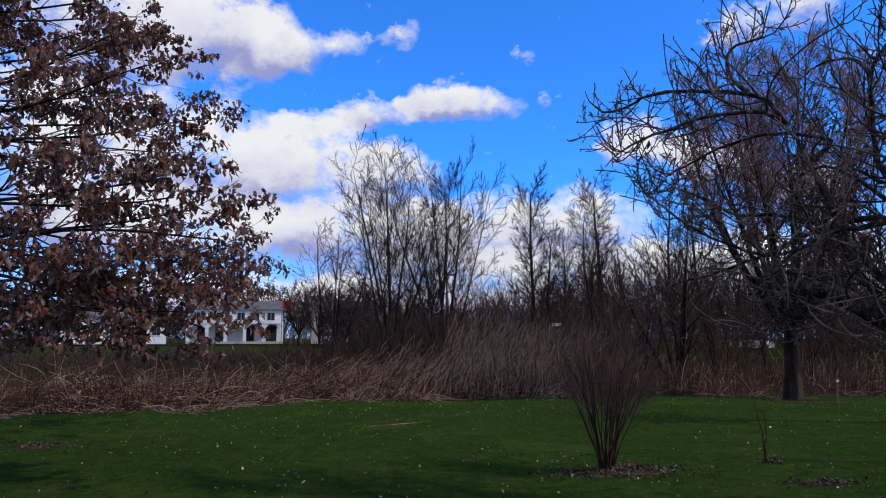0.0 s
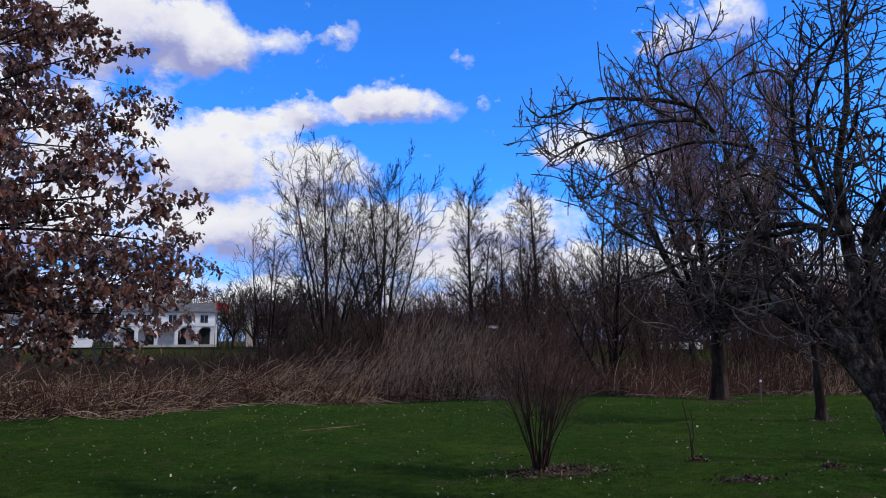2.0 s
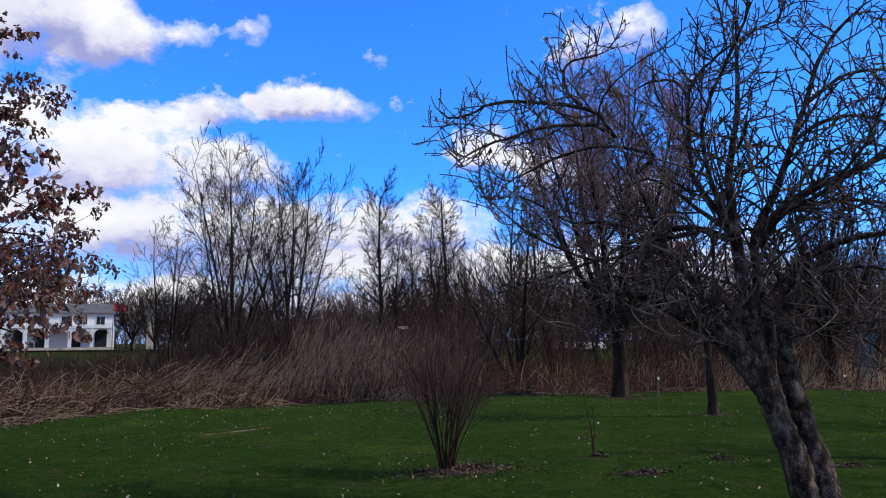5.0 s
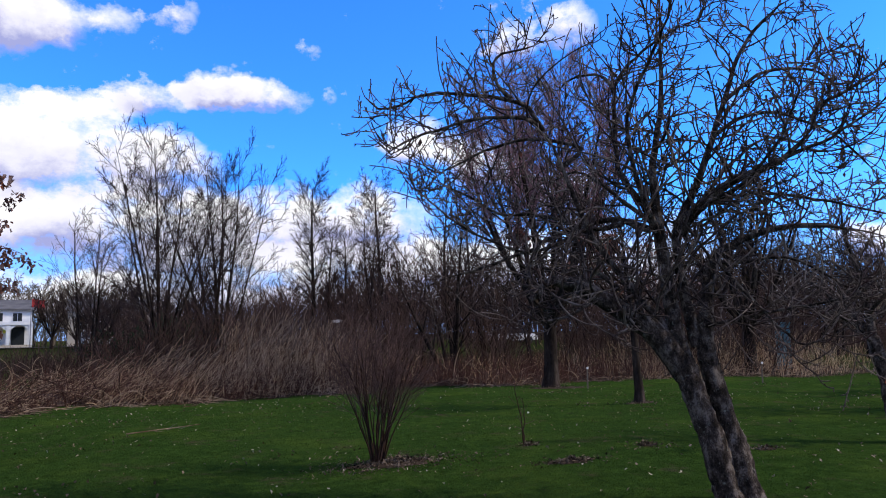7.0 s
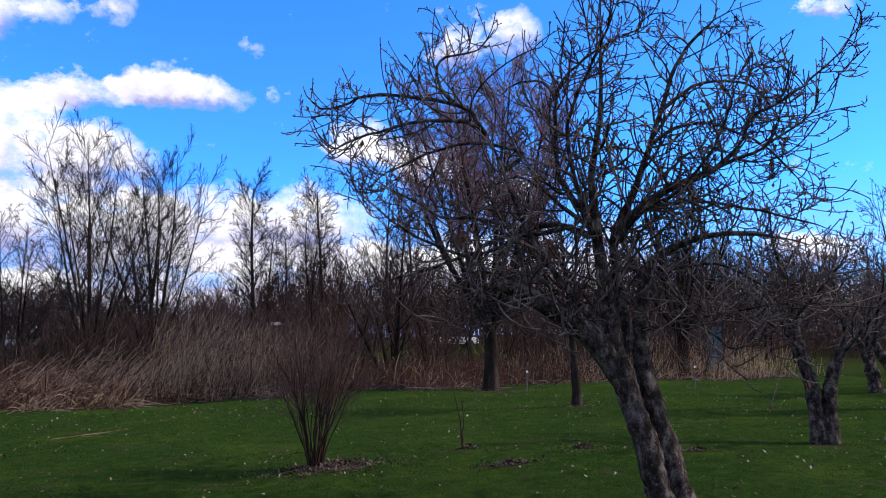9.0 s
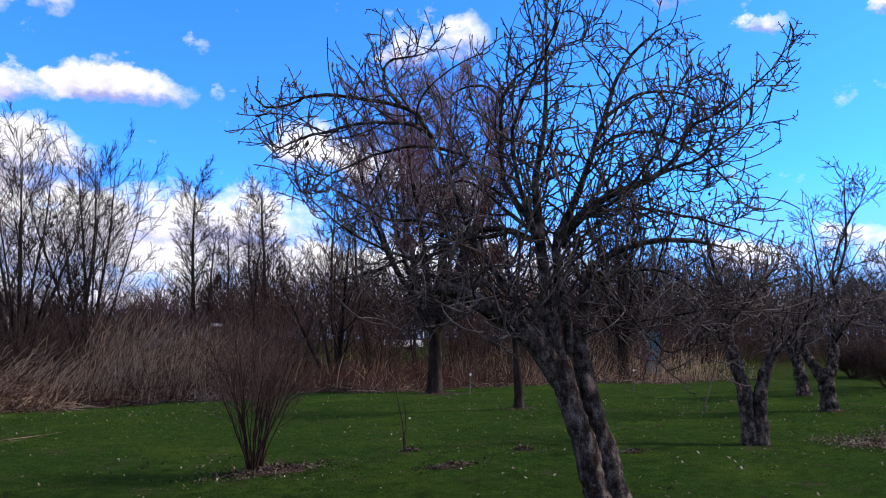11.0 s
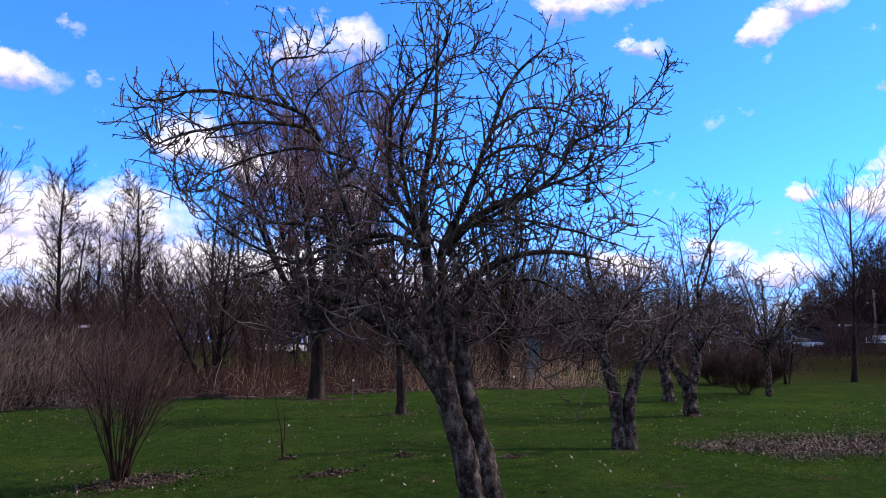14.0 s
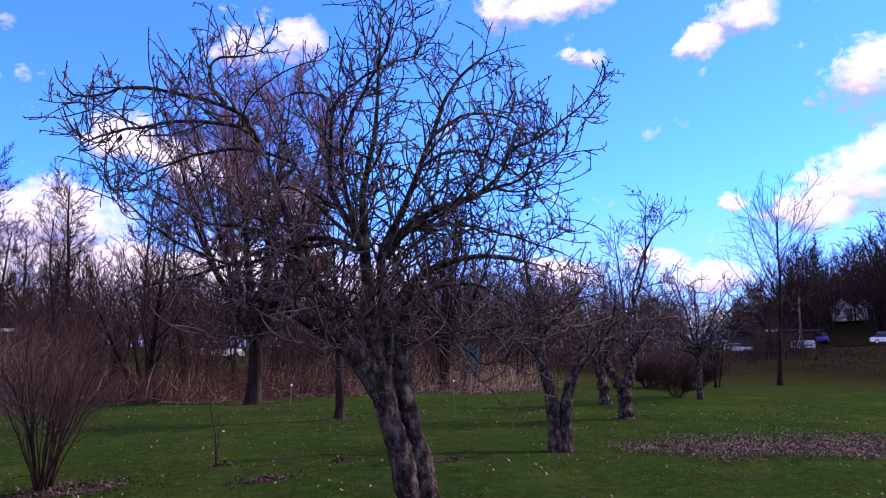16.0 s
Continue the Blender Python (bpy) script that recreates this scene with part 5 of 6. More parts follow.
p2, _ = bare_tree("poplar_tree", "tall slim bare tree with a feathery top", (5.4, 37.8, 0.0), 84, 7.8, 0.1, "poplar", M["dark_bark"], M["grey_twig"], G_WOOD, fine=(6, 6, 0))
copy_thing(p1, pose(7.8, 37.3, 0, 0, 0, 80) @ Matrix.Scale(0.99, 4))
copy_thing(p2, pose(6.4, 39.6, 0, 0, 0, 120))
m1, _ = bare_tree("bare_tree", "dark bare tree with several stems beside the reeds", (8.2, 25.8, 0.0), 85, 6.2, 0.12, "willow", M["dark_bark"], M["dark_twig"], G_WOOD, fine=(5, 5, 0), fan=0.6, stems=5)

rng = np.random.default_rng(90)
kinds = []
for i in range(4):
    t_, _ = bare_tree("woodland_tree", "bare dark woodland tree", (9.5 + i * 2.6, 30.0 + (i % 2) * 3, 0.0), 91 + i, 9.0 + i * 0.6, 0.11, "wood", M["dark_bark"], M["dark_twig"], G_WOOD, fine=(7, 8, 0))
    kinds.append(t_)


def plant(kind, az, d, scale, turn):
    x, y = d * math.sin(radians(az)), d * math.cos(radians(az))
    return copy_thing(kind, pose(x, y, float(height(x, y)) - 0.05, 0, 0, turn) @ Matrix.Scale(scale, 4))


# wood beyond the reeds
for i in range(36):
    az = rng.uniform(10, 46)
    d = rng.uniform(31, 62)
    plant(kinds[i % 4], az, d, rng.uniform(0.62, 0.95) * np.interp(d, [30, 62], [0.8, 1.05]), rng.uniform(0, 360))
for i in range(12):
    plant(kinds[i % 4], rng.uniform(35, 50), rng.uniform(36, 58), rng.uniform(0.5, 0.75), rng.uniform(0, 360))
# thinner growth towards the houses
for i in range(9):
    plant(kinds[i % 4], rng.uniform(-6, 10), rng.uniform(52, 80), rng.uniform(0.45, 0.65), rng.uniform(0, 360))

pale = []
for i in range(2):
    t_, _ = bare_tree("pale_tree", "pale bare tree far off behind the houses", (-22 + i * 9, 125, float(height(-22 + i * 9, 125)) - 0.1), 101 + i, 10.5, 0.24, "dome", M["tan_twig"], M["tan_twig"], "far bare trees", fine=(5, 6, 0), fan=0.75, stems=14, limbs=10, thick=4.0)
    pale.append(t_)
for i in range(7):
    plant(pale[i % 2], rng.uniform(-22, 34), rng.uniform(108, 150), rng.uniform(0.75, 1.05), rng.uniform(0, 360))

for i, az in enumerate((-15.2, -13.4, -12.1, -10.9, -9.4, -8.0, -6.2, -4.6)):
    plant(pale[i % 2], az, 110 + 2 * (i % 3), rng.uniform(0.86, 0.98), rng.uniform(0, 360))

# brown trees in front of the houses
brown, _ = bare_tree("street_tree", "bare brown tree in front of the houses", (-13.0, 78.0, float(height(-13.0, 78.0)) - 0.1), 105, 6.8, 0.16, "dome", M["dark_bark"], M["dark_twig"], "trees along the far street", fine=(5, 6, 0), fan=0.7, stems=11, limbs=9, thick=3.0)
for az, d, k in ((-8.2, 76, 0.95), (-6.9, 82, 1.05), (-5.8, 74, 0.9), (-11.0, 84, 1.0), (-2.6, 80, 1.0)):
    plant(brown, az, d, k, az * 40)

# hillside wood
hill, _ = bare_tree("hill_tree", "bare dark tree on the wooded hillside", (130, 66, float(height(130, 66)) - 0.1), 111, 15.0, 0.3, "maple", M["dark_bark"], M["hill_brush"], "hillside wood", fine=(5, 5, 0), limbs=18, thick=4.6)
for i in range(46):
    az = rng.uniform(60.5, 80)
    d = (152 if abs(az - 67.6) < 1.6 else 138) + 60 * rng.random() ** 1.3
    plant(hill, az, d, rng.uniform(0.75, 1.05) * np.interp(az, [57, 62, 66, 70], [0.75, 1.0, 1.2, 1.45]), rng.uniform(0, 360))
for i in range(14):
    plant(kinds[i % 4], rng.uniform(43, 58), rng.uniform(70, 120), rng.uniform(0.6, 0.95), rng.uniform(0, 360))


def conifer(at, seed, tall):
    rng = np.random.default_rng(seed)
    root = thing("conifer", "dark pointed evergreen among the bare hillside trees", "tree", at, "hillside wood")
    line = np.stack([np.zeros(9), np.zeros(9), np.linspace(-0.1, tall, 9)], 1)
    r = np.linspace(0.2, 0.02, 9)
    part("trunk", mesh_of("trunk", *tubes([(line[None], r[None], 8)]), M["dark_bark"]), root)
    n = 260
    t = rng.random(n) ** 0.8
    az = rng.uniform(0, 6.283, n)
    reach = (0.25 + 2.6 * (1 - t)) * rng.uniform(0.7, 1.1, n)
    a = np.stack([np.zeros(n), np.zeros(n), 1.0 + t * (tall - 1.1)], 1)
    b = a + np.stack([np.cos(az) * reach * 0.5, np.sin(az) * reach * 0.5, -0.1 * reach], 1)
    c = a + np.stack([np.cos(az) * reach, np.sin(az) * reach, -0.05 * reach], 1)
    pts = np.stack([a, b, c], 1)
    rad = np.tile(np.array([0.03, 0.02, 0.008]), (n, 1))
    pb, rb = grow(rng, pts, rad, 12, (0.15, 1.0), (35, 70), (0.15, 0.3), 0.4, 2, 0.1, -0.05, 1.0, 0.3, 0.03)
    part("branchwork", mesh_of("branchwork", *tubes([(pts, rad, 4)]), M["dark_bark"]), root, kind="stuff")
    part("foliage", mesh_of("foliage", *tubes([(pb, rb, 3)]), M["needle"]), root, "dark green needles", kind="stuff")


M["needle"] = rough_material("needle", [(0.012, 0.022, 0.012), (0.03, 0.05, 0.025)], 1.0, (1, 1, 1), 0.8, 0.0, 8, island=0.3)
conifer((144.0, 64.8, float(height(144.0, 64.8))), 120, 17.5)
conifer((146.0, 71.0, float(height(146.0, 71.0))), 121, 13.0)


def evergreen_shrub(at, seed, tall, wide):
    """A loose dark evergreen bush: stems from one foot and tufts of short needles round them."""
    rng = np.random.default_rng(seed)
    root = thing("evergreen_shrub", "dark dense evergreen bush behind the reeds", "shrub", at, "evergreen bushes")
    n = 16
    az = rng.uniform(0, 6.283, n)
    foot = np.stack([np.cos(az), np.sin(az), np.zeros(n)], 1) * 0.2 - np.array([0, 0, 0.05])
    out = np.stack([np.cos(az) * wide * 0.8, np.sin(az) * wide * 0.8, np.full(n, tall)], 1) * rng.uniform(0.6, 1.0, (n, 1))
    pts, rad = stalks(rng, foot, unit(out), np.linalg.norm(out, axis=1) * 0.85, rng.normal(0, 0.08, (n, 3)), np.full(n, 0.03), 6)
    for i in range(n):
        part("stem", mesh_of("stem", *tubes([(pts[i:i + 1], rad[i:i + 1], 5)]), M["dark_bark"]), root)
    pa, ra = grow(rng, pts, rad, 12, (0.1, 1.0), (30, 70), (0.2, 0.4), 0.4, 4, 0.12, 0.03, 0.5, 0.4, 0.008)
    pb, rb = grow(rng, pa, ra, 14, (0.1, 1.0), (30, 65), (0.25, 0.5), 0.3, 2, 0.1, 0.03, 1.0, 0.4, 0.018)
    part("branchwork", mesh_of("branchwork", *tubes([(pa, ra, 4)]), M["dark_bark"]), root, kind="stuff")
    part("foliage", mesh_of("foliage", *tubes([(pb, rb, 3)]), M["needle"]), root, "dark green needles", kind="stuff")


for i, (x, y, tall) in enumerate(((-4.3, 36.5, 2.3), (-2.6, 35.8, 2.9), (-1.2, 37.2, 2.8), (0.4, 36.4, 2.4))):
    evergreen_shrub((x, y, 0.0), 131 + i, tall, 1.7)



# ---- houses ----
def window(parent, x, y, z, w, h, turn_mat=None):
    win = part("window", bm_mesh("window", box_bm((w, 0.08, h), (x, y, z)), M["white_board"]), parent)
    part("pane", bm_mesh("pane", box_bm((w * 0.42, 0.04, h * 0.84), (x - w * 0.235, y - 0.05, z)), M["pane"]), win)
    part("pane", bm_mesh("pane", box_bm((w * 0.42, 0.04, h * 0.84), (x + w * 0.235, y - 0.05, z)), M["pane"]), win)
    return win


def gable_roof(parent, w, d, z, rise, mat, over=0.4, along_x=True):
    """A pitched roof with thickness; the ridge runs along x or along y."""
    bm = bmesh.new()
    a, b = (w / 2 + over, d / 2 + over)
    if not along_x:
        a, b = b, a
    prof = [(-b, z - 0.1), (0, z + rise), (b, z - 0.1), (b, z + 0.08), (0, z + rise + 0.22), (-b, z + 0.08)]
    rings = []
    for s in (-a, a):
        rings.append([bm.verts.new((s, q, h) if along_x else (q, s, h)) for q, h in prof])
    for i in range(6):
        j = (i + 1) % 6
        bm.faces.new((rings[0][i], rings[0][j], rings[1][j], rings[1][i]))
    for ring in rings:
        bm.faces.new((ring[0], ring[1], ring[4], ring[5]))
        bm.faces.new((ring[1], ring[2], ring[3], ring[4]))
    bmesh.ops.recalc_face_normals(bm, faces=bm.faces)
    return part("roof", bm_mesh("roof", bm, mat), parent)


def gable_wall(parent, w, d, z, rise, mat, along_x=True):
    bm = box_bm((w, d, z), (0, 0, z / 2))
    for s in (-1, 1):
        if along_x:
            tri = [(s * w / 2, -d / 2, z), (s * w / 2, d / 2, z), (s * w / 2, 0, z + rise * 0.97)]
        else:
            tri = [(-w / 2, s * d / 2, z), (w / 2, s * d / 2, z), (0, s * d / 2, z + rise * 0.97)]
        inner = [((x * 0.985 if along_x else x), (y if along_x else y * 0.985), q) for x, y, q in tri]
        a = [bm.verts.new(q) for q in tri]
        b = [bm.verts.new(q) for q in inner]
        bm.faces.new(a)
        bm.faces.new(b[::-1])
        for i in range(3):
            j = (i + 1) % 3
            bm.faces.new((a[i], b[i], b[j], a[j]))
    return part("wall", bm_mesh("wall", bm, mat), parent)


def white_house():
    x, y = -27.2, 97.8
    root = thing("house", "white two-storey boarded house with an arched porch and grey roof", "house", (x, y, float(height(x, y)) - 0.1), "houses along the far street", 14)
    gable_wall(root, 11.5, 8.0, 4.4, 1.1, M["white_board"])
    gable_roof(root, 11.5, 8.0, 4.4, 1.1, M["shingle"])
    for wx in (-4.3, -2.4, 0.6, 2.4, 4.3):
        window(root, wx, -4.02, 3.55, 1.0, 1.1)
    porch = part("porch", bm_mesh("porch", box_bm((11.6, 2.0, 0.35), (0, -5.0, 2.75), 0.03), M["white_board"]), root)
    part("floor", bm_mesh("floor", box_bm((11.6, 2.0, 0.4), (0, -5.0, 0.2)), M["beige_board"]), porch)
    for px in (-5.6, -3.4, -1.2, 1.1, 3.4, 5.6):
        part("column", bm_mesh("column", box_bm((0.42, 0.42, 2.3), (px, -5.75, 1.5), 0.04), M["white_board"]), porch)
    for px in (-4.5, -2.3, -0.05, 2.25, 4.5):
        for s in (-1, 1):
            bm = bmesh.new()
            tri = [(px + s * 1.0, 2.6), (px + s * 0.25, 2.6), (px + s * 1.0, 1.95)]
            front = [bm.verts.new((q, -5.9, h)) for q, h in tri]
            back = [bm.verts.new((q, -5.65, h)) for q, h in tri]
            bm.faces.new(front)
            bm.faces.new(back[::-1])
            for i in range(3):
                j = (i + 1) % 3
                bm.faces.new((front[i], back[i], back[j], front[j]))
            bmesh.ops.recalc_face_normals(bm, faces=bm.faces)
            part("arch", bm_mesh("arch", bm, M["white_board"]), porch)
    for px in (-4.0, -1.8, 1.6, 4.4):
        part("door", bm_mesh("door", box_bm((1.3, 0.08, 2.0), (px, -4.05, 1.4)), M["pane"]), root)
    # yellow-coloured block in place of a light shining in the house
    part("light_patch", bm_mesh("light_patch", box_bm((0.5, 0.06, 0.45), (3.2, -5.2, 1.95), 0.02), M["yellow"]), root, "yellow block standing in for a light in the house")
    ch = part("chimney", bm_mesh("chimney", box_bm((0.9, 0.9, 2.2), (-2.8, 0, 5.8), 0.03), M["brick"]), root)
    part("cap", bm_mesh("cap", box_bm((1.1, 1.1, 0.15), (-2.8, 0, 6.95)), M["shingle"]), ch)


white_house()


def plain_house(label, x, y, turn, w, d, z, rise, mat, windows, along_x=True, group="houses along the far street", base=-0.1):
    root = thing("house", label, "house", (x, y, float(height(x, y)) + base), group, turn)
    gable_wall(root, w, d, z, rise, M[mat], along_x)
    gable_roof(root, w, d, z, rise, M["shingle"], 0.35, along_x)
    for wx, wz in windows:
        window(root, wx, -d / 2 - 0.02, wz, 0.95, 1.3)
    part("door", bm_mesh("door", box_bm((0.95, 0.08, 2.05), (w * 0.3, -d / 2 - 0.03, 1.05), 0.01), M["dark_board"]), root)
    return root


plain_house("beige two-storey house behind bare trees", -13.2, 101.0, 8, 9.0, 8.0, 4.1, 1.5, "beige_board", [(-3, 3.2), (-1, 3.2), (1.2, 3.2), (3.2, 3.2), (-3, 1.3), (-1, 1.3)])
plain_house("white single-storey house with a low grey roof", -40.0, 88.0, 24, 13.0, 8.0, 3.2, 1.8, "white_board", [(-5, 1.7), (-3, 1.7), (-1, 1.7), (1, 1.7), (5.4, 1.7)])
plain_house("white house half hidden by the oak", -56.0, 82.0, 34, 11.0, 8.0, 4.6, 1.8, "white_board", [(-4, 3.4), (-1.5, 3.4), (1, 3.4), (4, 3.4), (-4, 1.5), (-1, 1.5)])
H = "houses on the hillside"
plain_house("small white-grey gabled house among hillside trees", 138.5, 58.3, -66, 3.6, 6.0, 2.3, 1.6, "white_board", [(-0.8, 1.6), (0.7, 1.6)], False, H, -0.1)
plain_house("small white-grey gabled house among hillside trees", 139.6, 54.9, -68, 2.8, 6.0, 2.2, 1.4, "white_board", [(-0.7, 1.5)], False, H, -0.1)


def low_building():
    x, y = 115.0, 58.5
    root = thing("carport", "long low dark building with white posts beside the road", "building", (x, y, float(height(x, y)) - 0.1), "", -63)
    part("wall", bm_mesh("wall", box_bm((12.0, 5.0, 2.5), (0, 1.0, 1.25)), M["dark_board"]), root)
    part("roof", bm_mesh("roof", box_bm((12.8, 7.5, 0.22), (0, 0, 2.7), 0.03), M["dark_board"]), root)
    for px in (-0.6, 3.2):
        part("post", bm_mesh("post", box_bm((0.18, 0.18, 2.6), (px, -3.4, 1.3), 0.02), M["white_board"]), root)
    part("fascia", bm_mesh("fascia", box_bm((2.0, 0.1, 0.3), (-0.6, -3.82, 2.65)), M["white_board"]), root)


low_building()


# ---- road, vehicles ----
def strip(name, label, pts, wide, lift, mat, category="road"):
    line = spline(pts, 60)
    d = np.gradient(line[:, :2], axis=0)
    d = d / np.linalg.norm(d, axis=1, keepdims=True)
    nrm = np.stack([-d[:, 1], d[:, 0]], 1)
    rows = []
    for s in (-0.5, -0.25, 0, 0.25, 0.5):
        xy = line[:, :2] + nrm * s * wide
        rows.append(np.concatenate([xy, (height(xy[:, 0], xy[:, 1]) + lift)[:, None]], 1))
    v = np.stack(rows)
    v[..., 2] = v[..., 2].max(0)[None]
    idx = np.arange(5 * 61).reshape(5, 61)
    f = np.stack([idx[:-1, :-1], idx[1:, :-1], idx[1:, 1:], idx[:-1, 1:]], -1).reshape(-1, 4)
    ob = new(name, mesh_of(name, v.reshape(-1, 3), f[:, ::-1], mat))
    return tagged(ob, label, category, kind="structure")


strip("road", "grey asphalt road along the top of the bank", [(101, 84, 0), (104.5, 60, 0), (106.5, 45, 0), (111, 19, 0), (118, -16, 0)], 6.5, 0.06, M["asphalt"])
strip("road", "grey asphalt street in front of the houses", [(-75, 62, 0), (-45, 78, 0), (-15, 87, 0), (20, 90, 0), (60, 86, 0)], 6.0, 0.06, M["asphalt"])


def car(label, x, y, turn, paint, tall=1.45):
    root = thing("car", label, "car", (x, y, float(height(x, y)) + 0.06), "parked cars", turn)
    bm = bmesh.new()
    prof = [(-2.15, 0.35), (-2.2, 0.75), (-2.05, 0.92), (-1.0, 0.98), (1.45, 0.95), (2.05, 0.85), (2.2, 0.6), (2.15, 0.3)]
    cab = [(-1.75, 0.95), (-1.25, tall - 0.05), (-0.4, tall), (0.35, tall - 0.04), (1.15, 0.95)]

    def loft(prof_, half, top_in):
        rings = []
        zmax = max(h for _, h in prof_)
        zmin = min(h for _, h in prof_)
        for s in (-1, 1):
            rings.append([bm.verts.new((px, s * (half - top_in * (h - zmin) / (zmax - zmin)), h)) for px, h in prof_])
        n = len(prof_)
        for i in range(n):
            j = (i + 1) % n
            bm.faces.new((rings[0][i], rings[0][j], rings[1][j], rings[1][i]))
        bm.faces.new(rings[0])
        bm.faces.new(rings[1][::-1])

    loft(prof, 0.88, 0.06)
    bmesh.ops.recalc_face_normals(bm, faces=bm.faces)
    bmesh.ops.bevel(bm, geom=list(bm.edges), offset=0.05, segments=2, affect="EDGES")
    part("body", bm_mesh("body", bm, M[paint]), root)
    bm = bmesh.new()
    loft(cab, 0.8, 0.16)
    bmesh.ops.recalc_face_normals(bm, faces=bm.faces)
    part("windows", bm_mesh("windows", bm, M["pane"]), root, "dark glass")
    part("roof", bm_mesh("roof", box_bm((1.7, 1.26, 0.06), (-0.4, 0, tall), 0.025), M[paint]), root)
    for px in (-1.35, 1.35):
        for s in (-1, 1):
            bm = bmesh.new()
            bmesh.ops.create_cone(bm, cap_ends=True, segments=20, radius1=0.32, radius2=0.32, depth=0.2, matrix=Matrix.Translation((px, s * 0.8, 0.32)) @ Matrix.Rotation(radians(90), 4, "X"))
            bmesh.ops.bevel(bm, geom=[e for e in bm.edges if len(e.link_faces) == 2 and e.calc_face_angle() > 1], offset=0.04, segments=2, affect="EDGES")
            wheel = part("wheel", bm_mesh("wheel", bm, M["rubber"]), root)
            bm = bmesh.new()
            bmesh.ops.create_cone(bm, cap_ends=True, segments=16, radius1=0.19, radius2=0.17, depth=0.04, matrix=Matrix.Translation((px, s * 0.905, 0.32)) @ Matrix.Rotation(radians(90), 4, "X"))
            part("rim", bm_mesh("rim", bm, M["chrome"]), wheel)
    for s in (-1, 1):
        part("headlight", bm_mesh("headlight", box_bm((0.08, 0.3, 0.14), (2.16, s * 0.6, 0.68), 0.02), M["chrome"]), root)
        part("taillight", bm_mesh("taillight", box_bm((0.06, 0.25, 0.16), (-2.17, s * 0.62, 0.75), 0.02), M["red_paint"]), root)
    return root


car("silver car parked beside the road", 104.5, 59.4, -74, "silver_paint")
car("blue car parked under the hillside trees", 117.0, 52.4, 24, "blue_paint", 1.6)
car("white car parked beside the road", 108.0, 39.8, -66, "white_paint", 1.6)
car("silver car parked in front of the houses", -12.0, 84.4, 12, "silver_paint")
car("white car parked in the street", 14.5, 86.0, 5, "white_paint")
car("white car seen through the trees", 26.0, 64.0, 5, "white_paint")
car("white van-like car seen through the trees", 46.0, 62.0, 0, "white_paint", 1.7)
car("red car half hidden by the reeds", 0.8, 50.5, 5, "red_paint")


def fence():
    root = thing("fence", "short white slatted enclosure beside the road", "fence", (101.5, 48.0, float(height(101.5, 48.0))), "", -65)
    for k in range(4):
        part("post", bm_mesh("post", box_bm((0.12, 0.12, 1.25), (-1.4 + k * 0.93, 0, 0.6), 0.01), M["white_board"]), root)
    for z in (0.35, 0.75, 1.05):
        part("rail", bm_mesh("rail", box_bm((2.95, 0.05, 0.28), (0, -0.08, z), 0.01), M["white_board"]), root)


fence()


def utility_pole(x, y, tall):
    root = thing("utility_pole", "weathered wooden utility pole with a lamp arm", "pole", (x, y, float(height(x, y)) - 0.2))
    line = np.array([[0, 0, 0], [0.02, 0, tall * 0.5], [0.0, 0, tall]], dtype=float)
    part("post", mesh_of("post", *tubes([(line[None], np.array([[0.15, 0.13, 0.1]]), 10)]), M["pole_wood"]), root)
    part("crossarm", bm_mesh("crossarm", box_bm((0.9, 0.1, 0.1), (0, -0.12, tall - 0.5), 0.01), M["pole_wood"]), root)
    arm = np.array([[0, 0, tall * 0.7], [-0.8, 0, tall * 0.76], [-1.6, 0, tall * 0.76]], dtype=float)
    lamp = part("lamp_arm", mesh_of("lamp_arm", *tubes([(arm[None], np.full((1, 3), 0.035), 6)]), M["metal"]), root)
    part("lamp_head", bm_mesh("lamp_head", box_bm((0.5, 0.2, 0.12), (-1.8, 0, tall * 0.755), 0.03), M["metal"]), lamp)


utility_pole(104.3, 49.6, 7.6)


def flag_pole():
    x, y = -19.6, 90.0
    root = thing("flag_pole", "thin pole with a red flag in front of the houses", "flag", (x, y, float(height(x, y))))
    line = np.array([[0, 0, 0], [0, 0, 2.7], [0, 0, 5.4]], dtype=float)
    part("pole", mesh_of("pole", *tubes([(line[None], np.array([[0.05, 0.045, 0.03]]), 8)]), M["metal"]), root)
    u, w = np.meshgrid(np.linspace(0, 1.3, 14), np.linspace(0, 0.9, 6), indexing="ij")
    front = np.stack([u, 0.1 * np.sin(u * 5), 5.3 - w - 0.15 * u], -1)
    v = np.concatenate([front.reshape(-1, 3), front.reshape(-1, 3) + np.array([0, 0.012, 0])])
    idx = np.arange(84).reshape(14, 6)
    q = np.stack([idx[:-1, :-1], idx[1:, :-1], idx[1:, 1:], idx[:-1, 1:]], -1).reshape(-1, 4)
    part("cloth", mesh_of("cloth", v, np.concatenate([q, q[:, ::-1] + 84]), M["flag_cloth"]), root, "red cloth")


flag_pole()


def marker(label, x, y, tall, w, h, mat):
    root = thing("marker", label, "marker", (x, y, float(height(x, y)) - 0.05), "small stakes")
    part("stake", bm_mesh("stake", box_bm((0.03, 0.03, tall), (0, 0, tall / 2), 0.004), M["pole_wood"]), root)
    part("tag", bm_mesh("tag", box_bm((w, 0.02, h), (0, -0.025, tall - h / 2), 0.005), M[mat]), root)


marker("thin stake with a small white tag by the reeds", 14.72, 17.6, 0.64, 0.06, 0.06, "white_paint")
marker("thin stake with a small white tag by the reeds", 9.9, 18.8, 0.64, 0.06, 0.06, "white_paint")

marker("pale post with a small white sign behind the reeds", 5.0, 32.6, 2.3, 0.45, 0.12, "white_paint")


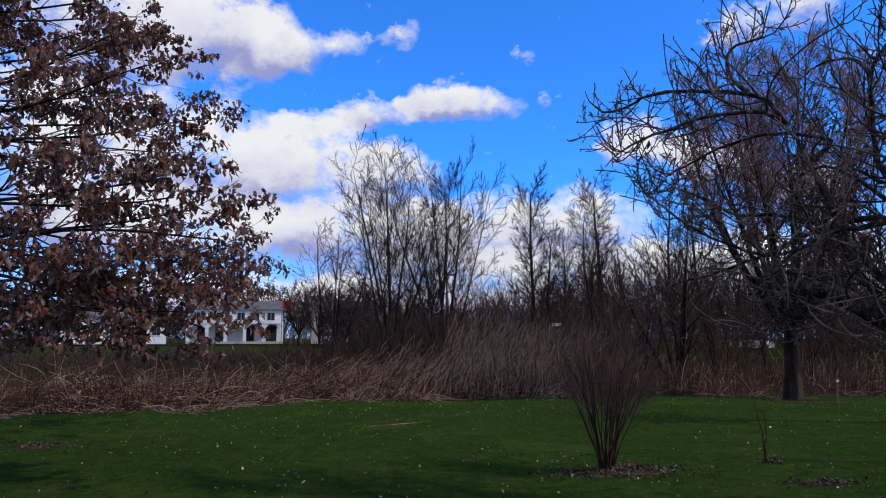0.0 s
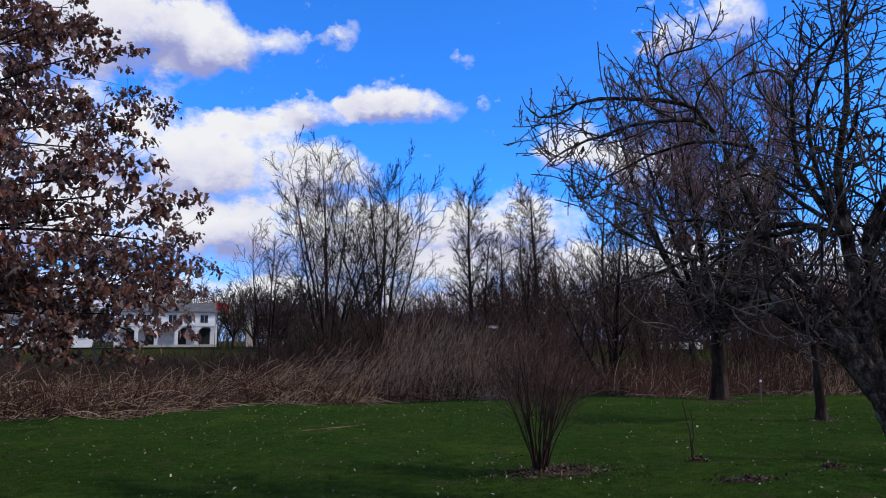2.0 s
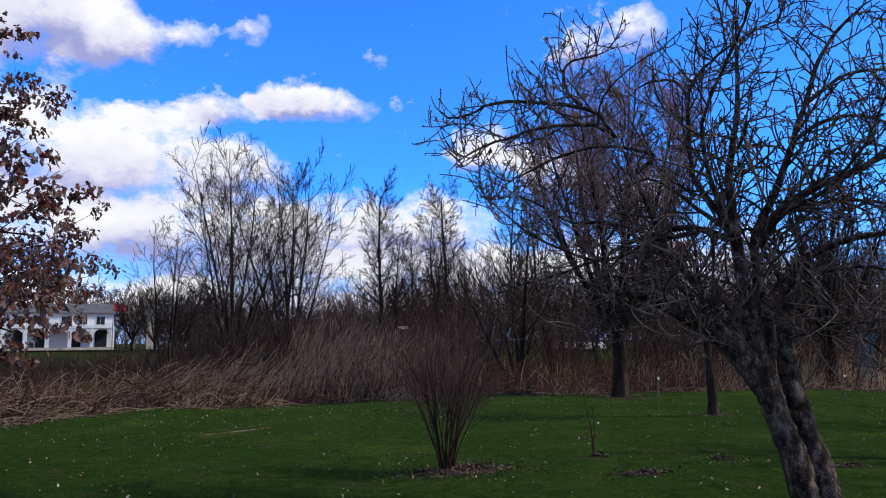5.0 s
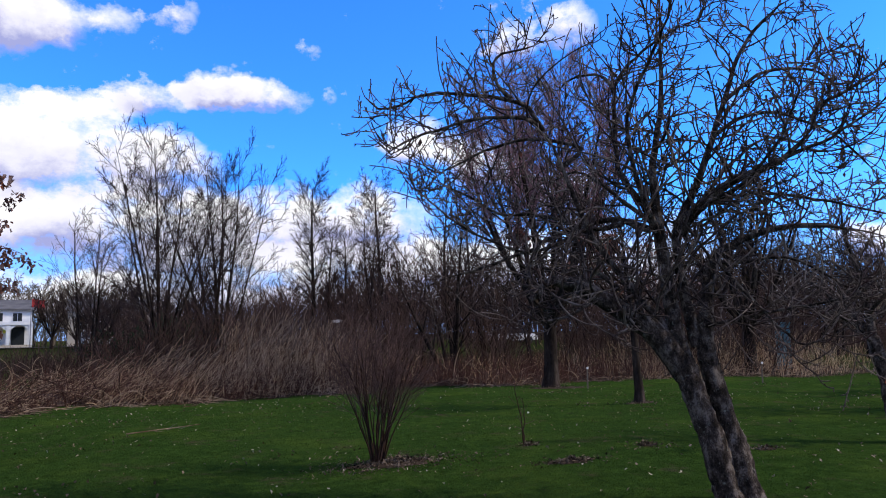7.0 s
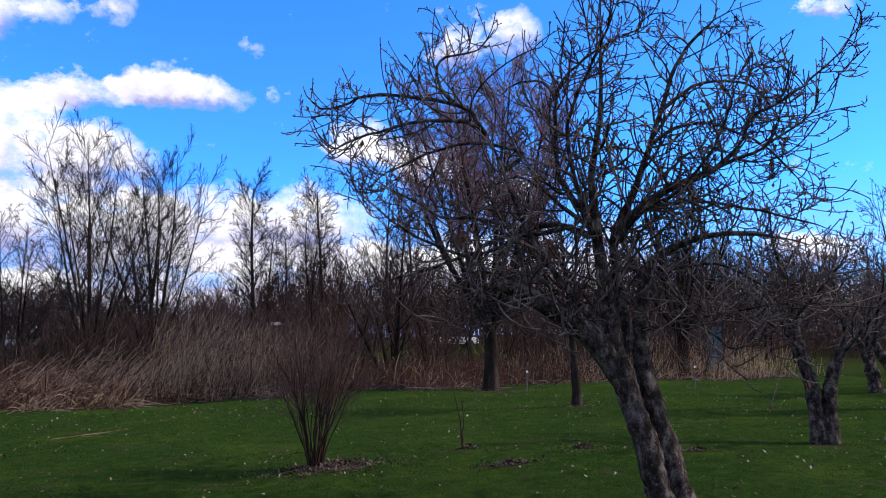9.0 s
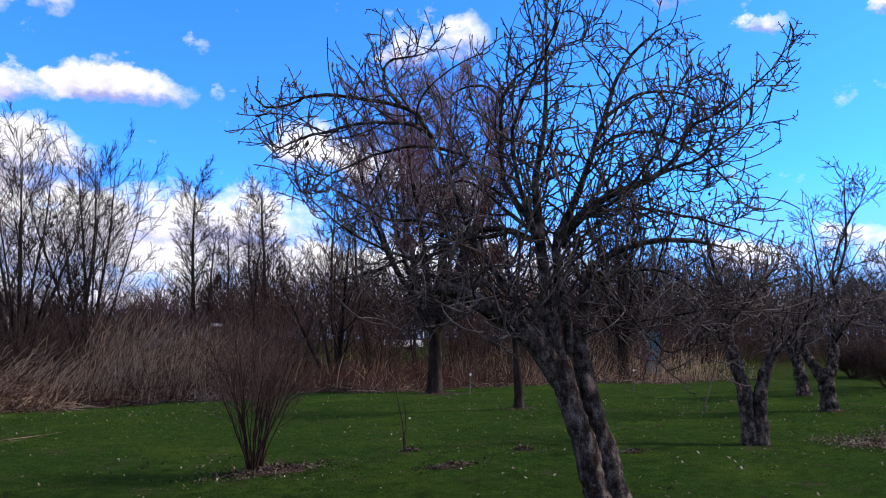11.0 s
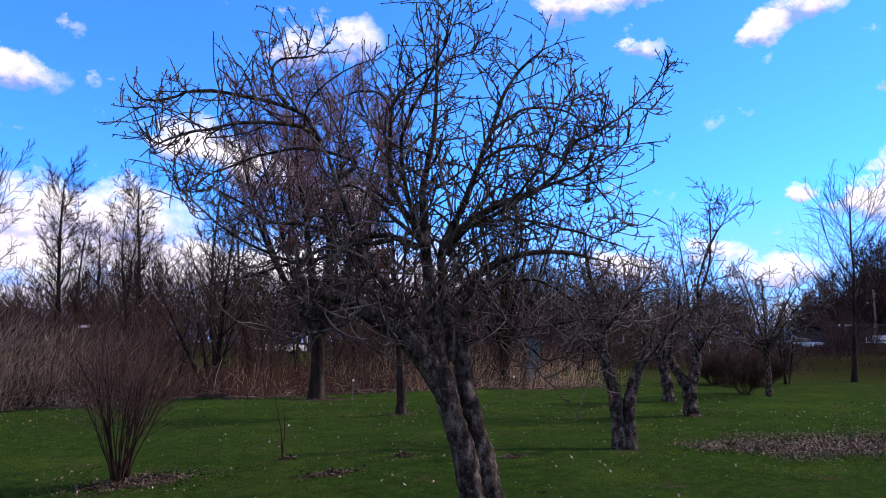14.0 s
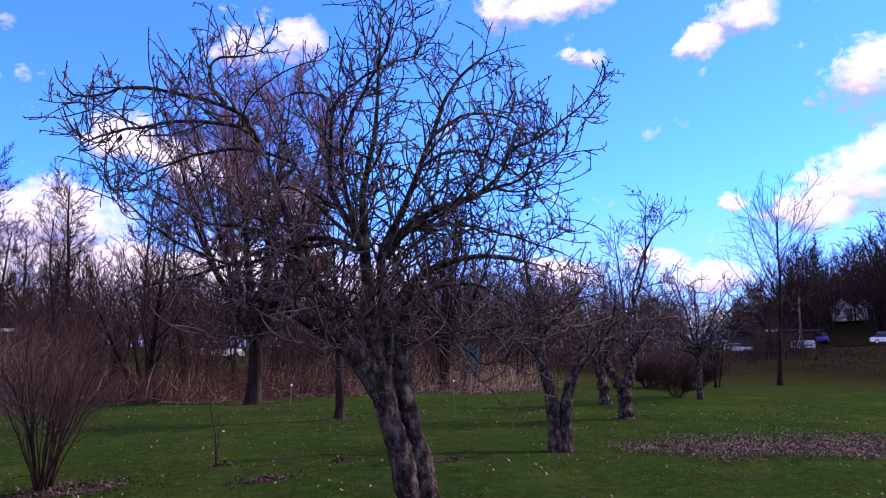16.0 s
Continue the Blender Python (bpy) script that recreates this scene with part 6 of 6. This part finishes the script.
def utility_box(x, y):
    root = thing("utility_box", "small teal utility cabinet beyond the reeds", "cabinet", (x, y, float(height(x, y)) - 0.02), "", -40)
    part("body", bm_mesh("body", box_bm((0.5, 0.4, 1.7), (0, 0, 0.85), 0.02), M["teal_paint"]), root)
    part("lid", bm_mesh("lid", box_bm((0.56, 0.46, 0.06), (0, 0, 1.73), 0.015), M["teal_paint"]), root)
    part("door", bm_mesh("door", box_bm((0.4, 0.02, 1.3), (0, -0.21, 0.85), 0.005), M["teal_paint"]), root)


M["teal_paint"] = plain_material("teal_paint", (0.06, 0.16, 0.2), 0.5)
utility_box(19.9, 22.6)

# ---- lawn cover ----
def in_view(rng, n, near, far):
    az = np.radians(rng.uniform(-36, 76, n))
    d = np.sqrt(rng.uniform(near ** 2, far ** 2, n))
    return d * np.sin(az), d * np.cos(az)


def open_lawn(x, y):
    """True where the lawn is not under the reeds."""
    edge = np.interp(x, FRONT[:, 0], FRONT[:, 1])
    return (y < edge - 0.1) | (x > 21.5)


def grass():
    rng = np.random.default_rng(130)
    n = 210000
    az = np.radians(rng.uniform(-36, 76, n))
    d = 5.5 + 13.5 * rng.random(n) ** 1.5
    x, y = d * np.sin(az), d * np.cos(az)
    ok = open_lawn(x, y)
    x, y = x[ok], y[ok]
    n = len(x)
    z = height(x, y)
    tall = rng.uniform(0.007, 0.017, n)
    a = rng.uniform(0, 6.283, n)
    w = 0.0035 + 0.0002 * np.hypot(x, y)
    lean = rng.normal(0, 0.022, (n, 2))
    p0 = np.stack([x - np.cos(a) * w, y - np.sin(a) * w, z - 0.004], 1)
    p1 = np.stack([x + np.cos(a) * w, y + np.sin(a) * w, z - 0.004], 1)
    p2 = np.stack([x + lean[:, 0], y + lean[:, 1], z + tall], 1)
    v = np.stack([p0, p1, p2], 1).reshape(-1, 3)
    f = np.arange(3 * n).reshape(n, 3)
    ob = new("grass", mesh_of("grass", v, f, M["grass"], False))
    tagged(ob, "short green grass blades", "grass", kind="stuff")


grass()


def litter():
    rng = np.random.default_rng(140)
    x, y = in_view(rng, 9000, 5.5, 24)
    ok = open_lawn(x, y) & (noise_field(x * 1.1, y * 2.6) + rng.normal(0, 0.22, len(x)) > 0.4)
    x, y = x[ok], y[ok]
    at = np.stack([x, y, height(x, y) + rng.uniform(0.02, 0.045, len(x))], 1)
    ob = new("scattered_leaves", mesh_of("scattered_leaves", *leaves(rng, at, 0.045, 0, True, True), M["litter"]))
    tagged(ob, "dry brown leaves scattered over the lawn", "leaves", kind="stuff")
    x, y = in_view(rng, 1500, 6, 20)
    ok = open_lawn(x, y)
    x, y = x[ok], y[ok]
    at = np.stack([x, y, height(x, y) + 0.03], 1)
    ob = new("pale_leaves", mesh_of("pale_leaves", *leaves(rng, at, 0.034, 0, True, True), M["pale_leaf"]))
    tagged(ob, "pale bleached leaves lying on the lawn", "leaves", kind="stuff")
    # drift of leaves under the fruit trees
    n = 40000
    u, w = rng.uniform(-1.0, 1.3, n), rng.normal(0, 0.5, n)
    wide = 0.35 + 0.65 * smooth_step(u, -1.0, 0.1) + 0.18 * np.sin(u * 9) + 0.1 * np.sin(u * 23 + 1)
    k = rng.random(n) < np.clip(1.6 - 1.1 * np.abs(w) / wide, 0, 1) * smooth_step(u, -1.0, -0.5)
    u, w = u[k], w[k]
    x, y = 12.6 + 0.779 * 4.0 * u + 0.627 * 1.7 * w, 5.6 - 0.627 * 4.0 * u + 0.779 * 1.7 * w
    at = np.stack([x, y, height(x, y) + rng.uniform(0.015, 0.06, len(x))], 1)
    ob = new("leaf_drift", mesh_of("leaf_drift", *leaves(rng, at, 0.036, 0, False, True), M["litter"]))
    tagged(ob, "drift of brown fallen leaves on the grass", "leaves", kind="stuff")
    # edge litter in front of the reeds
    s = rng.uniform(6, along(np.array([0.0]))[2], 8000)
    p, side, _ = along(s)
    wave = 0.35 * np.sin(s * 1.3) + 0.25 * np.sin(s * 3.1 + 1)
    q = p + side * (wave - np.abs(rng.normal(0, 0.3, len(s))) + 0.3)[:, None]
    at = np.concatenate([q, (height(q[:, 0], q[:, 1]) + 0.035)[:, None]], 1)
    ob = new("edge_litter", mesh_of("edge_litter", *leaves(rng, at, 0.052, 0, False, True), M["litter"]))
    tagged(ob, "broken reed and leaf litter along the lawn's edge", "leaves", kind="stuff")


litter()


def mulch(label, cx, cy, rx, ry, seed, n=900):
    """A low heap of dark earth and bark with chips and leaves on it."""
    rng = np.random.default_rng(seed)
    rr, th = np.linspace(0, 1, 9), np.linspace(0, 2 * np.pi, 41)[:-1]
    edge = 1 + 0.2 * np.sin(3 * th + seed) + 0.14 * np.sin(5 * th + seed) + 0.1 * np.sin(11 * th)
    x = cx + rr[:, None] * 0.5 * rx * (edge * np.cos(th))[None]
    y = cy + rr[:, None] * 0.5 * ry * (edge * np.sin(th))[None]
    z = height(x, y) + 0.022 * (1 - rr[:, None] ** 2) + rng.normal(0, 0.006, x.shape) + 0.006 - 0.03 * (rr[:, None] > 0.95)
    v = np.stack([x, y, z], -1).reshape(-1, 3)
    idx = np.arange(9 * 40).reshape(9, 40)
    nx = np.roll(idx, -1, 1)
    f = np.stack([idx[:-1], idx[1:], nx[1:], nx[:-1]], -1).reshape(-1, 4)
    ob = new("mulch", mesh_of("mulch", v, f, M["soil"]))
    tagged(ob, label, "mulch", kind="stuff")
    a, q = rng.uniform(0, 6.283, n), np.abs(rng.normal(0, 0.6, n))
    x, y = cx + np.cos(a) * q * rx, cy + np.sin(a) * q * ry
    at = np.stack([x, y, height(x, y) + 0.02 + 0.022 * np.clip(1 - (q / 0.5) ** 2, 0, 1)], 1)
    ob = new("mulch_chips", mesh_of("mulch_chips", *leaves(rng, at, 0.036, 0, False, True), M["mulch_chip"]))
    tagged(ob, "dark bark chips and leaf scraps", "mulch", kind="stuff")


M["mulch_chip"] = rough_material("mulch_chip", [(0.025, 0.018, 0.013), (0.065, 0.046, 0.034), (0.17, 0.13, 0.1)], 3, (1, 1, 1), 0.85, 0.3, 30, island=0.7)
mulch("dark mulch round the foot of the shrub", 2.2, 9.2, 1.05, 0.5, 150, 1600)
mulch("worn patch of dark earth and twigs on the lawn", 4.1, 8.2, 0.55, 0.22, 151, 350)
mulch("little heap of dark leaf mould", 5.5, 8.8, 0.24, 0.14, 152, 150)
mulch("little heap of dark leaf mould", 6.75, 8.05, 0.26, 0.14, 153, 150)
mulch("dark earth round the foot of the sapling", 4.22, 9.7, 0.2, 0.14, 154, 120)
mulch("ring of bare earth round the young tree", 8.65, 14.1, 0.55, 0.4, 155, 160)
mulch("bare earth under the maple", 9.5, 19.6, 1.6, 0.6, 156, 500)
mulch("bare earth under the maple", 17.8, 21.3, 1.2, 0.5, 157, 300)
mulch("dark leaf mould on the lawn", -6.0, 11.2, 0.9, 0.35, 158, 420)
mulch("bare earth round the apple tree", 13.9, 10.5, 0.6, 0.4, 159, 200)


def stick():
    rng = np.random.default_rng(160)
    line = spline([(-1.34, 13.35, 0.05), (-0.95, 13.5, 0.06), (-0.6, 13.7, 0.05), (-0.2, 14.04, 0.07)], 14, rng, 0.008)
    line[:, 2] = height(line[:, 0], line[:, 1]) + 0.035
    root = thing("fallen_branch", "thin pale fallen branch on the lawn", "branch", (0, 0, 0))
    r = np.linspace(0.011, 0.005, 15)
    part("stem", mesh_of("stem", *tubes([(line[None], r[None], 6)]), M["old_reed"]), root)
    pa, ra = grow(rng, line[None], r[None], 5, (0.3, 0.9), (20, 40), (0.12, 0.25), 0.3, 3, 0.08, -0.01, 0.6, 0.5, 0.003)
    pa[..., 2] = np.maximum(pa[..., 2], 0.03)
    part("crown", mesh_of("crown", *tubes([(pa, ra, 4)]), M["tan_twig"]), root, kind="stuff")


stick()
